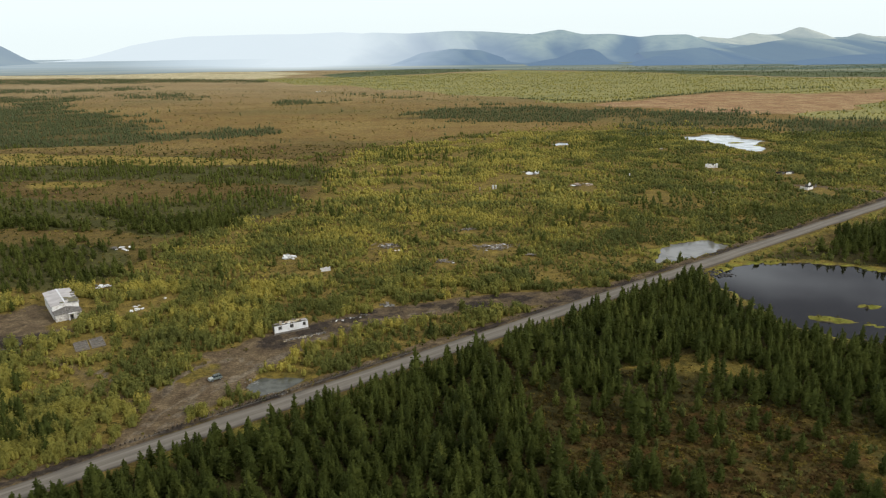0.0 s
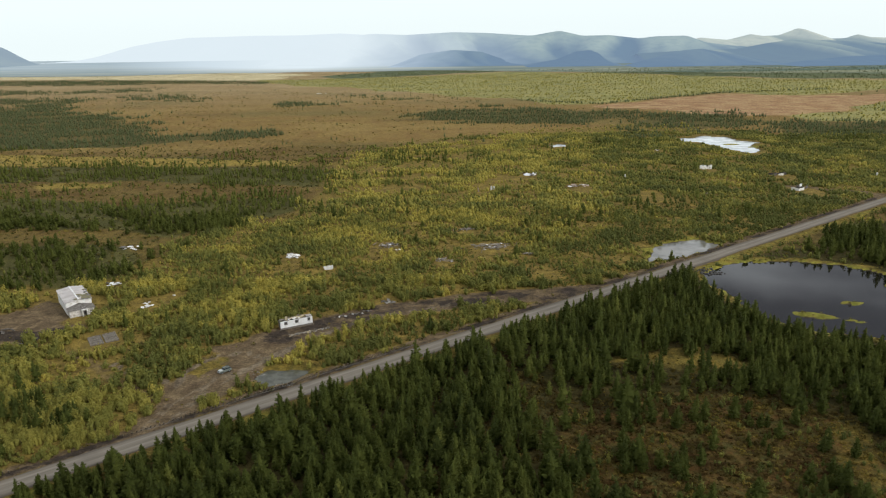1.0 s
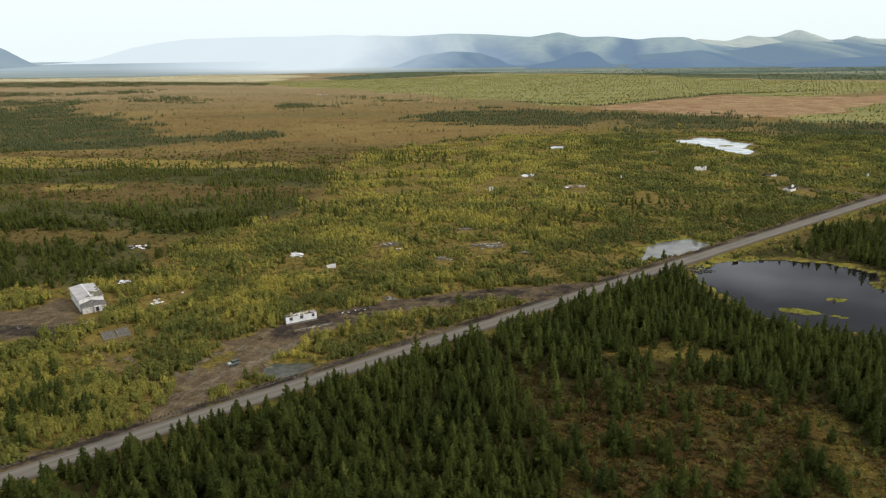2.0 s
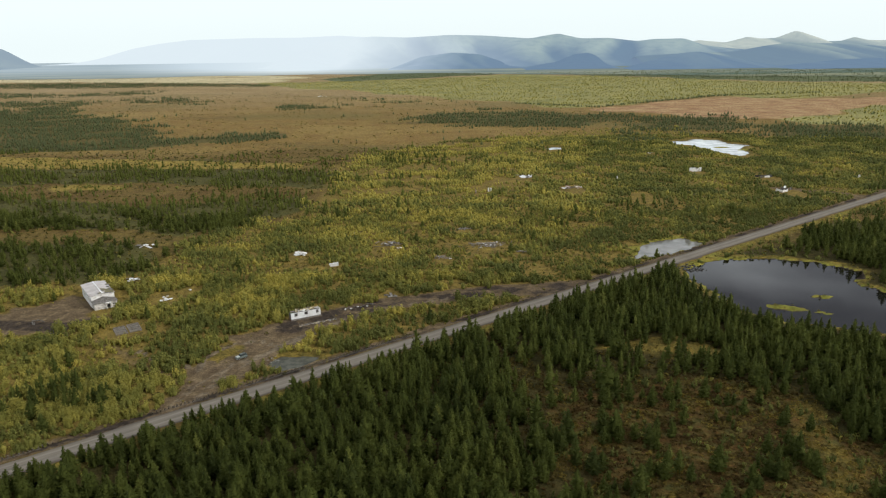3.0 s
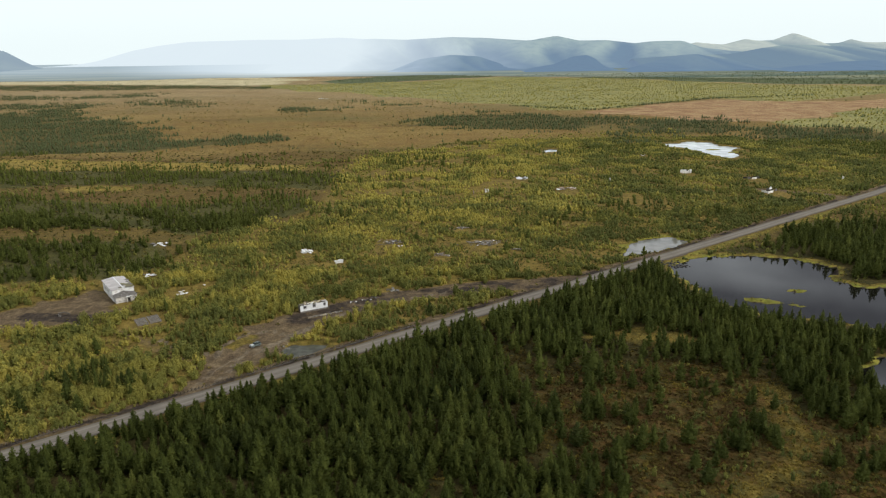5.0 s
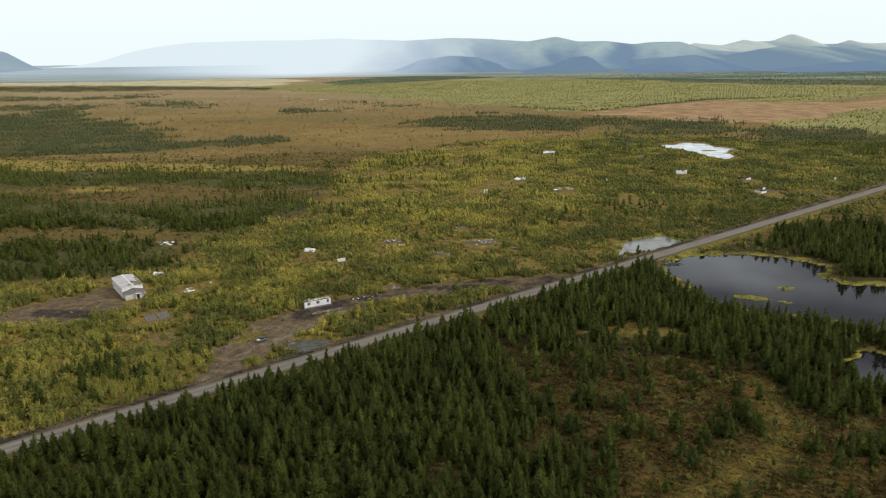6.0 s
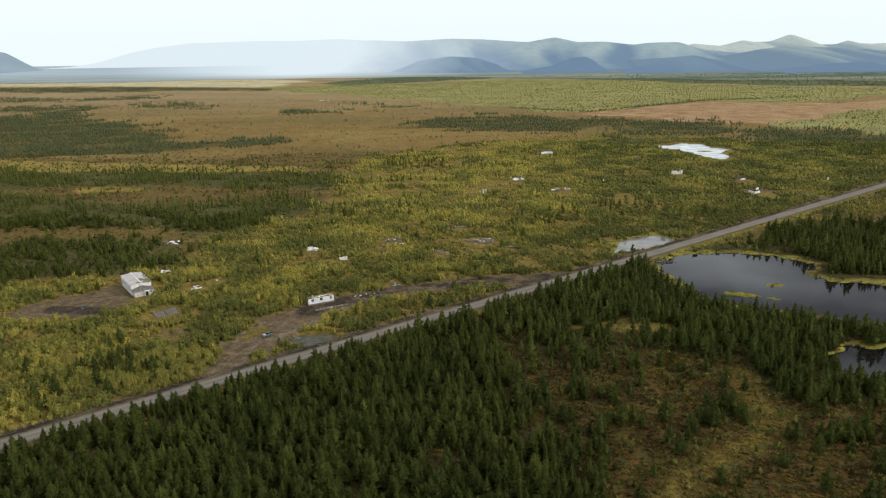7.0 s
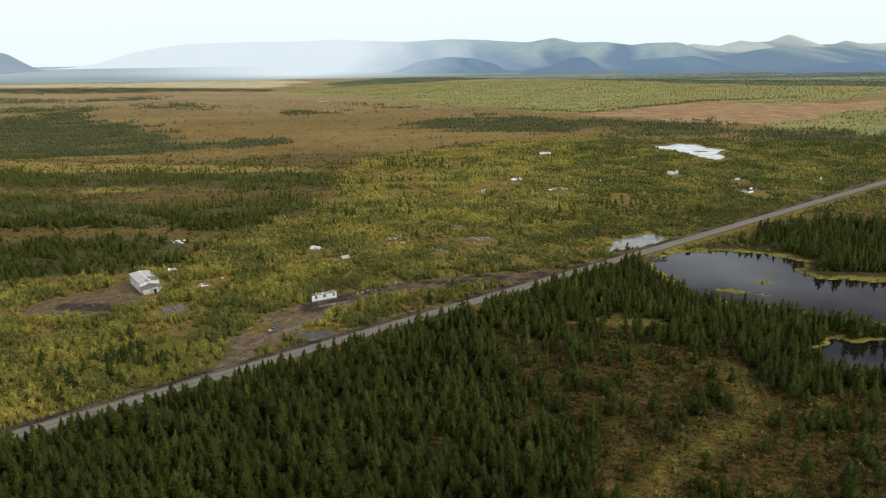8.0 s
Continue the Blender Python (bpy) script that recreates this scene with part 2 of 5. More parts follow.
# ---- mesh helpers ----
def tri_mesh(name, verts, tris, mats, mat_index=None, tint=None):
    me = bpy.data.meshes.new(name)
    verts, tris = np.asarray(verts, np.float32), np.asarray(tris, np.int32)
    me.vertices.add(len(verts))
    me.vertices.foreach_set("co", verts.ravel())
    me.loops.add(tris.size)
    me.loops.foreach_set("vertex_index", tris.ravel())
    me.polygons.add(len(tris))
    me.polygons.foreach_set("loop_start", np.arange(0, tris.size, 3, dtype=np.int32))
    for m in mats:
        me.materials.append(m)
    if mat_index is not None:
        me.polygons.foreach_set("material_index", np.asarray(mat_index, np.int32))
    me.update(calc_edges=True)
    if tint is not None:
        me.attributes.new("tint", "FLOAT", "POINT").data.foreach_set("value", np.asarray(tint, np.float32))
    return me


def grid_mesh(name, X, Y, Z, mat, smooth=True):
    r, c = X.shape
    me = bpy.data.meshes.new(name)
    me.vertices.add(r * c)
    me.vertices.foreach_set("co", np.stack([X, Y, Z], -1).astype(np.float32).ravel())
    i = (np.arange(r - 1)[:, None] * c + np.arange(c - 1)).ravel()
    q = np.stack([i, i + 1, i + c + 1, i + c], -1).astype(np.int32)
    me.loops.add(q.size)
    me.loops.foreach_set("vertex_index", q.ravel())
    me.polygons.add(len(q))
    me.polygons.foreach_set("loop_start", np.arange(0, q.size, 4, dtype=np.int32))
    me.polygons.foreach_set("use_smooth", np.full(len(q), smooth))
    me.materials.append(mat)
    me.update(calc_edges=True)
    return me


def bm_box(bm, x0, x1, y0, y1, z0, z1, m=None, bevel=0.0):
    made = bmesh.ops.create_cube(bm, size=1)["verts"]
    for v in made:
        v.co = Vector((x0 + (v.co.x + 0.5) * (x1 - x0), y0 + (v.co.y + 0.5) * (y1 - y0), z0 + (v.co.z + 0.5) * (z1 - z0)))
    if m is not None:
        bmesh.ops.transform(bm, matrix=m, verts=made)
    if bevel:
        es = list({e for v in made for e in v.link_edges})
        bmesh.ops.bevel(bm, geom=es, offset=bevel, segments=2, affect="EDGES", profile=0.5)
    return made


def part(name, bm, material, parent=None, label="", smooth=False):
    me = bpy.data.meshes.new(name)
    bmesh.ops.recalc_face_normals(bm, faces=bm.faces)
    bm.to_mesh(me)
    bm.free()
    me.materials.append(material)
    if smooth:
        me.polygons.foreach_set("use_smooth", np.ones(len(me.polygons), bool))
    ob = new(name, me)
    ob.parent = parent
    if label:
        ob["label"] = label
    return ob


def box_part(name, dims, material, parent, label="", m=None, bevel=0.02):
    bm = bmesh.new()
    bm_box(bm, *dims, m, bevel)
    return part(name, bm, material, parent, label)


def thing(name, m, label, category, group="", kind=""):
    ob = new(name)
    ob.empty_display_size = 0.5
    ob.matrix_basis = m
    return tagged(ob, label, category, group, kind)


# ---- the plan ----
rng = np.random.default_rng(7)


def wave(x, y, size, seed=0):
    """Smooth noise from -1 to 1 over the plan."""
    r = np.random.default_rng(100 + seed)
    out = 0.0
    for k in range(6):
        a, p, s = r.uniform(0, 6.28), r.uniform(0, 6.28), size * r.uniform(0.6, 1.6) / 6.28
        out = out + np.sin((x * math.cos(a) + y * math.sin(a)) / s + p + 1.3 * np.sin((x * math.sin(a * 1.7) - y * math.cos(a * 1.7)) / s / 2.1 + 2 * p))
    return out / 3.2


def far_in(x, y, poly, warp=0.0, size=20.0):
    """How deep a place lies inside a polygon of the plan, in metres (outside: below 0)."""
    x, y = np.asarray(x, float), np.asarray(y, float)
    if warp:
        x, y = x + warp * wave(x, y, size, 1), y + warp * wave(x, y, size, 2)
    best, inside = np.full(x.shape, 1e9), np.zeros(x.shape, bool)
    for (ax, ay), (bx, by) in zip(poly, poly[1:] + poly[:1]):
        dx, dy = bx - ax, by - ay
        t = np.clip(((x - ax) * dx + (y - ay) * dy) / (dx * dx + dy * dy), 0, 1)
        best = np.minimum(best, np.hypot(x - ax - t * dx, y - ay - t * dy))
        if dy:
            inside ^= ((ay > y) != (by > y)) & (x < dx * (y - ay) / dy + ax)
    return np.where(inside, best, -best)


def near_line(x, y, line):
    best = np.full(np.shape(x), 1e9)
    for (ax, ay), (bx, by) in zip(line, line[1:]):
        dx, dy = bx - ax, by - ay
        t = np.clip(((x - ax) * dx + (y - ay) * dy) / (dx * dx + dy * dy), 0, 1)
        best = np.minimum(best, np.hypot(x - ax - t * dx, y - ay - t * dy))
    return best


def step(v, lo, hi):
    t = np.clip((v - lo) / (hi - lo), 0, 1)
    return t * t * (3 - 2 * t)


ROAD_AT, ROAD_ANGLE = Vector((4.84, 238.28)), ROAD_TURN
RU = (math.cos(ROAD_ANGLE), math.sin(ROAD_ANGLE))


def road_sd(x, y):
    """Along the road, and across it to the north-west, in metres."""
    dx, dy = x - ROAD_AT.x, y - ROAD_AT.y
    return dx * RU[0] + dy * RU[1], -dx * RU[1] + dy * RU[0]


def road_xy(s, d):
    return ROAD_AT.x + s * RU[0] - d * RU[1], ROAD_AT.y + s * RU[1] + d * RU[0]


POND_A = [(90, 321), (96, 338), (109, 351), (122, 356), (130, 347), (118, 335), (101, 324)]
POND_B = [(108, 303), (121, 315), (139, 319), (156, 317), (176, 308), (182, 295), (170, 282), (178, 271), (205, 266),
          (260, 268), (250, 218), (178, 218), (150, 232), (130, 239), (117, 249), (110, 270)]
POND_C = [(131, 191), (146, 200), (168, 200), (190, 188), (176, 170), (146, 168), (133, 176)]
LAKE = [(227, 709), (242, 712), (260, 727), (281, 720), (281, 691), (295, 678), (281, 664), (274, 626), (264, 617), (258, 624), (250, 639), (247, 660),
        (241, 687), (229, 688)]
POND_E = [(98, 674), (110, 684), (117, 679), (108, 667), (101, 666)]
PUDDLE = [(-56.2, 214.6), (-54, 219), (-45.2, 220.3), (-41.0, 217.4), (-46.3, 211.2), (-53.2, 209.3)]
PONDS = {"pond_a": (POND_A, 2.0), "pond_b": (POND_B, 2.0), "pond_c": (POND_C, 2.0), "lake": (LAKE, 3.0), "pond_e": (POND_E, 2.0),
         "puddle": (PUDDLE, 0.9)}
ISLANDS = [(130.5, 256.5, 8, 3.4, -0.35), (150, 268, 5.2, 2.4, -0.1), (142, 251, 6, 1.6, -0.5), (265, 668, 9, 3.4, 0.1), (277, 650, 6, 2.6, 0.2)]
DIRT = [(-79.5, 178), (-83, 203), (-80, 219), (-74, 233), (-64, 244), (-52, 252), (-38, 258), (-22, 264), (-24, 255), (-36, 247), (-46, 238), (-54, 222), (-60, 210), (-68, 191), (-71, 181)]
TRACK = [(-56, 243), (-41, 254), (-21, 266), (0, 272), (21, 278), (40, 281), (56, 283)]
YARD = [(-190, 238), (-172, 262), (-161, 272), (-152, 280), (-143, 272), (-133, 258), (-128, 250), (-137, 243), (-146, 241), (-165, 236)]
YARD_TRACK = [(-172, 243), (-150, 241), (-128, 236), (-112, 226), (-95, 212), (-82, 202)]
PATH_R = [(215, 478), (238, 470), (252, 460), (268, 447)]
TURF = [(-82, 220), (-77, 225), (-69, 229), (-67, 222), (-73, 214)]
RUTS = [[(-78, 184), (-76, 200), (-70, 212), (-60, 221), (-52, 232), (-44, 243), (-32, 254), (-15, 264), (6, 271)], [(-76, 206), (-80, 218), (-74, 229), (-64, 232), (-56, 226)],
        [(-72, 190), (-69, 206), (-64, 214), (-56, 226), (-46, 238), (-36, 250)], [(-80, 212), (-92, 216), (-104, 224)]]
CLEAR = [(27, 187), (40, 191), (56, 198), (72, 201), (92, 195), (103, 180), (100, 166), (118, 158), (142, 150), (175, 120), (140, 40), (60, 50), (43, 106), (37, 122), (31, 142), (28, 163)]
GAP = [(14, 228), (18, 218), (22, 206), (26, 196), (27, 186), (33, 178)]
SEDGE_PATH = [(46, 100), (50, 111), (62, 124), (82, 137), (95, 152), (94, 165), (100, 180)]
GLADE = [(45, 224), (62, 231), (84, 228), (96, 214), (74, 214)]
POND_WOOD = [(164, 318), (174, 352), (212, 372), (270, 372), (330, 420), (480, 470), (420, 300), (300, 255), (206, 274), (188, 282), (188, 300)]
BELTS = [
    ([(-330, 360), (-259, 357), (-196, 368), (-143, 340), (-130, 308), (-156, 297), (-180, 291), (-220, 290), (-320, 270)], 0.085),
    ([(-520, 612), (-419, 606), (-252, 595), (-88, 562), (-76, 490), (-174, 518), (-366, 533), (-480, 520)], 0.080),
    ([(-430, 500), (-345, 500), (-190, 442), (-100, 474), (-86, 436), (-131, 372), (-172, 388), (-284, 395), (-400, 400)], 0.105),
    ([(-37, 1008), (16, 1016), (60, 1070), (139, 1023), (265, 958), (248, 896), (196, 871), (147, 830), (108, 840), (48, 865), (14, 894), (-33, 900)], 0.120),
    ([(-860, 1000), (-717, 1120), (-688, 1269), (-709, 1372), (-577, 1101), (-442, 1001), (-343, 859), (-313, 788), (-278, 799), (-180, 824), (-166, 772), (-229, 743),
      (-288, 724), (-314, 702), (-366, 692), (-560, 680)], 0.085),
    ([(269, 957), (283, 926), (385, 941), (378, 886), (328, 797), (262, 774), (211, 770), (204, 790), (244, 865)], 0.085),
    ([(364, 838), (440, 840), (525, 774), (760, 780), (640, 640), (417, 609), (381, 650), (371, 715), (325, 703), (355, 778)], 0.105),
    ([(122, 683), (159, 703), (173, 667), (172, 622), (140, 615), (124, 636)], 0.06),
    ([(70, 721), (96, 702), (86, 668), (71, 677)], 0.05),
    ([(-58, 636), (-32, 650), (4, 637), (4, 594), (-30, 594), (-50, 604)], 0.07),
    ([(209, 723), (233, 721), (221, 673), (197, 676)], 0.07),
    ([(-251, 640), (-146, 634), (-171, 614), (-233, 620)], 0.02),
    ([(-138, 184), (-112, 198), (-96, 191), (-104, 179), (-126, 170)], 0.12),
    (POND_WOOD, 0.17),
    ([(-1314, 2081), (-900, 2035), (-592, 1932), (-437, 1843), (-417, 1744), (-695, 1831), (-905, 1787), (-1184, 1871)], 0.034),
    ([(-819, 1541), (-662, 1672), (-626, 1571), (-691, 1500), (-782, 1470)], 0.034),
    ([(-1200, 1700), (-853, 1581), (-808, 1475), (-1050, 1484)], 0.030),
    ([(-620, 1440), (-537, 1355), (-510, 1275), (-559, 1295)], 0.045),
    ([(-550, 1413), (-479, 1400), (-426, 1249), (-450, 1253), (-512, 1324)], 0.040),
    ([(-900, 1366), (-659, 1363), (-622, 1270), (-741, 1222), (-900, 1230)], 0.034),
    ([(-281, 1237), (-163, 1163), (-158, 1113), (-257, 1147)], 0.040),
    ([(-193, 1348), (-20, 1277), (-36, 1196), (-161, 1264)], 0.012),
    ([(-128, 2042), (35, 2164), (223, 2342), (451, 2110), (460, 2300), (220, 2560), (-150, 2480), (-365, 2108)], 0.006),
    ([(451, 2110), (577, 1969), (775, 1713), (1048, 1571), (1700, 1500), (1700, 2200), (1000, 2330), (462, 2654)], 0.0065),
]
BUSH = [(-380, 60), (-330, 240), (-240, 285), (-180, 291), (-132, 307), (-118, 372), (-86, 440), (-90, 560), (-84, 644), (0, 696), (143, 796), (219, 832), (330, 720),
        (640, 700), (560, 600), (380, 480), (-220, 20)]
YIELD = [(-496, 1935), (-126, 2010), (215, 2260), (444, 2076), (568, 1939), (765, 1691), (1024, 1534), (1500, 1500), (946, 1416), (617, 1188), (582, 1194), (488, 1276),
         (381, 1206), (263, 1096), (191, 1087), (141, 1178), (21, 1309), (-158, 1529), (-385, 1737)]
RED = [(224, 1054), (378, 1195), (479, 1251), (516, 1244), (576, 1183), (625, 1186), (838, 1250), (1300, 1330), (1000, 1150), (739, 1099), (559, 995), (502, 947), (440, 898),
       (379, 906), (323, 957)]
YELLOW_R = [(440, 898), (554, 987), (739, 1099), (1000, 1140), (800, 800), (525, 774), (460, 814), (437, 834)]
GOLD = [(-470, 674), (-306, 645), (-212, 624), (-120, 606), (-120, 580), (-290, 592), (-470, 604)]
GOLD_PATCH = [(-293, 515), (-252, 526), (-212, 509), (-246, 498), (-280, 496)]
# strip of plain that is painted as bright as in sunshine
SUNLIT_STRAW = [(-1900, 2809), (-625, 2485), (-384, 2215), (-488, 1933), (-1420, 2196), (-1900, 2200)]
FAR_WOOD = [(-365, 2108), (-157, 2514), (48, 2942), (462, 2654), (1400, 2107), (1900, 2000), (1900, 1500), (1048, 1571), (775, 1713), (577, 1969), (451, 2110), (223, 2342), (35, 2164),
            (-128, 2042), (-278, 1962)]
SITES = []


def pond_depth(x, y):
    out = np.full(np.shape(x), -1e9)
    for poly, warp in PONDS.values():
        out = np.maximum(out, far_in(x, y, poly, warp, 9.0))
    for ix, iy, a, b, turn in ISLANDS:
        c, s = math.cos(turn), math.sin(turn)
        u, v = (x - ix) * c + (y - iy) * s, -(x - ix) * s + (y - iy) * c
        out = np.minimum(out, (np.hypot(u / a, v / b) - 1 + 0.15 * wave(x, y, 4.0, 6)) * b)
    return out


def height(x, y):
    s, d = road_sd(x, y)
    z = 0.35 * wave(x, y, 45, 3) + 0.12 * wave(x, y, 9, 4)
    z = z * step(np.abs(d), 5, 14) + 0.75 * (1 - step(np.abs(d), 4.2, 7.5))
    dep = pond_depth(x, y)
    z = z * step(-dep, 0, 8) + 0.0
    return z - 1.3 * step(dep, -2.2, 1.8)


WATER_Z = -0.62


# ---- ground ----
def build_ground():
    rows = np.concatenate([np.linspace(-400, 70, 14), np.arange(80, 420, 2.0), np.linspace(420, 606, 34), np.arange(610, 735, 3.5), 740 * (4950 / 740) ** np.linspace(0, 1, 110)])
    u = np.concatenate([-1 - np.linspace(2.2, 0.03, 16) ** 1.0, np.linspace(-1, 1, 310), 1 + np.linspace(0.03, 2.2, 16)])
    half = 0.70 * (np.maximum(rows, 60) + 120)
    X, Y = half[:, None] * u, np.repeat(rows[:, None], len(u), 1)
    Z = height(X, Y)
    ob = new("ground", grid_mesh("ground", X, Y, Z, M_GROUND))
    tagged(ob, "flat brown and yellow tundra plain with moss and sedge", "ground", kind="structure")
    x, y = X.ravel(), Y.ravel()
    s, d = road_sd(x, y)
    dep = pond_depth(x, y)

    def put(name, v):
        ob.data.attributes.new(name, "FLOAT", "POINT").data.foreach_set("value", np.clip(v, 0, 1).astype(np.float32))

    soft = lambda poly, warp, size, w: step(far_in(x, y, poly, warp, size), -w, w)
    put("bog", np.maximum(soft(CLEAR, 6, 25, 6), 1 - step(near_line(x, y, GAP), 1.5, 5)))
    put("heath", step(y, 330, 420) * (1 - step(y, 1600, 2000)) * (0.92 + 0.12 * wave(x, y, 160, 8)))
    put("far_heath", step(y, 560, 800) * np.clip(0.85 + 0.3 * wave(x * 0.4, y, 90, 9), 0, 1))
    put("sunlit_straw", soft(SUNLIT_STRAW, 25, 300, 60) * (0.85 + 0.25 * wave(x * 0.3, y, 160, 10)))
    put("far_wood", np.maximum(soft(FAR_WOOD, 20, 200, 40), step(y, 2300, 2450) * step(x, -500, -150)))
    put("gold", np.maximum(soft(GOLD, 4, 40, 7), 0.62 * soft(GOLD_PATCH, 6, 25, 7)))
    # painted haze sets in from 900 m and is full at 1700 m
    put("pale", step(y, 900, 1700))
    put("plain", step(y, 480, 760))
    put("green_field", np.maximum(soft(YIELD, 20, 150, 25), soft(YELLOW_R, 20, 100, 25)))
    put("red_field", soft(RED, 14, 100, 12))
    # mask for the shade painted on the floor of the larch forest
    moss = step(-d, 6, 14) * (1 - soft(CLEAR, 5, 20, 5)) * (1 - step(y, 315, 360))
    put("painted_shade_moss", moss)
    moss = moss * 0
    for poly, dense in BELTS:
        moss = np.maximum(moss, soft(poly, 10, 60, 10) * min(1.0, 0.5 + dense * 10) * (1 - 0.45 * step(y, 550, 800)))
    put("moss", moss)
    rut = np.zeros(len(x))
    for line in RUTS:
        rut = np.maximum(rut, 0.8 * (1 - step(np.abs(near_line(x, y, line) - 0.8), 0.2, 0.9)))
    put("rut", rut)
    put("bushland", soft(BUSH, 14, 60, 12) * step(d, 5, 8))
    sedge = step(dep, -7, -2.5) * 0.95
    sedge = np.maximum(sedge, (1 - step(near_line(x, y, SEDGE_PATH), 1.0, 11)) * (0.54 + 0.16 * wave(x, y, 9, 13)))
    sedge = np.maximum(sedge, 0.8 * (1 - step(np.hypot(x + 47, y - 214), 8, 14)))
    sedge = np.maximum(sedge, 0.7 * (1 - step(np.abs(d - 9), 1, 4)) * step(s, -30, 0))
    sedge = np.maximum(sedge, soft(GLADE, 3, 12, 4) * 0.8)
    sedge = np.maximum(sedge, 0.75 * step(-d, 4.0, 5) * (1 - step(-d, 7, 11)))
    sedge = np.maximum(sedge, 0.95 * soft(TURF, 1.5, 6, 2.5))
    put("sedge", sedge)
    reed = 0.75 * step(dep, -4.5, -1.0) * (y < 420) * (x > 50)
    for ix, iy, a, b, turn in ISLANDS:
        reed = np.maximum(reed, 1 - step(np.hypot(x - ix, y - iy), a, a + 1.5))
    reed = np.maximum(reed, 0.54 * step(-d, 3.8, 4.6) * (1 - step(-d, 6.5, 9)) * (0.8 + 0.3 * wave(x, y, 20, 18)))
    put("reed", reed)
    dirt = np.maximum(soft(DIRT, 2.5, 10, 3), 1 - step(near_line(x, y, TRACK), 4.5, 10.0))
    dirt = np.maximum(dirt, np.maximum(soft(YARD, 3, 12, 4), 0.5 * (1 - step(near_line(x, y, YARD_TRACK), 1.5, 4.5))))
    dirt = np.maximum(dirt, 0.9 * (1 - step(near_line(x, y, PATH_R), 2, 6)))
    dirt = np.maximum(dirt, (1 - step(np.abs(d - 6.8), 2.2, 4.0)) * (0.85 + 0.3 * wave(x, y, 30, 12)))
    dirt = dirt * (1 - 0.8 * soft(TURF, 1.5, 6, 2.0))
    put("dirt", np.maximum(dirt, step(dep, -0.8, 0.2)))
    soot = (1 - step(near_line(x, y, TRACK), 4.0, 9.5)) * (0.52 + 0.25 * wave(x * 0.6, y, 9, 15)) + (1 - step(near_line(x, y, [(-165, 250), (-140, 246), (-133, 250)]), 3, 8)) * 0.65
    soot = np.maximum(soot, (1 - step(np.abs(d - 5.9), 1.4, 3.0)) * np.clip(0.62 + 0.3 * wave(x, y, 22, 16), 0, 1))
    put("soot", np.maximum(soot, step(dep, -0.8, 0.2)))


build_ground()


def build_road():
    s = np.concatenate([np.linspace(-420, -180, 40), np.arange(-178, 620, 2.0), np.linspace(640, 3000, 80)])
    d = np.array([-4.1, -3.5, -3.0, -2.2, -1.1, 0, 1.1, 2.2, 3.0, 3.5, 4.1])
    S, D = np.meshgrid(s, d, indexing="ij")
    wob = D + 0.35 * wave(S, D * 0, 26, 20) * (np.abs(D) > 3.2)
    Z = 0.93 - 0.012 * np.abs(D) ** 1.6 - 0.45 * (np.abs(D) > 3.8) + 0.02 * wave(S, D * 4, 5, 21)
    Z = Z - 0.04 * np.exp(-((np.abs(D) - 1.6) / 0.6) ** 2)
    X, Y = road_xy(S, wob)
    ob = new("road", grid_mesh("road", X, Y, Z, M_ROAD))
    for key, v in (("along", S), ("across", D)):
        ob.data.attributes.new(key, "FLOAT", "POINT").data.foreach_set("value", v.ravel().astype(np.float32))
    tagged(ob, "straight grey gravel road on a low embankment", "road", kind="structure")


build_road()


def build_waters():
    for key, (poly, warp) in PONDS.items():
        xs, ys = np.array(poly)[:, 0], np.array(poly)[:, 1]
        bm = bmesh.new()
        c = Vector((xs.mean(), ys.mean(), WATER_Z))
        big = 26 if key == "lake" else (4 if key == "puddle" else 9)
        vs = []
        for px, py in poly:
            o = Vector((px, py, WATER_Z)) - c
            o += o.normalized() * big * 0.5
            vs.append(bm.verts.new(c + o))
        bm.faces.new(vs)
        ob = part("water", bm, {"pond_a": M_SHALLOW, "lake": M_LAKE, "pond_e": M_LAKE, "puddle": M_MUDDY}.get(key, M_WATER))
        tagged(ob, {"pond_a": "pale shallow pond beside the road reflecting clouds", "pond_b": "dark still peat pond with grassy banks",
                    "pond_c": "dark peat pool among larches", "lake": "small bright lake reflecting the sky", "pond_e": "small bright pool in the scrub",
                    "puddle": "muddy shallow puddle beside the road"}[key], "pond", kind="structure")


build_waters()


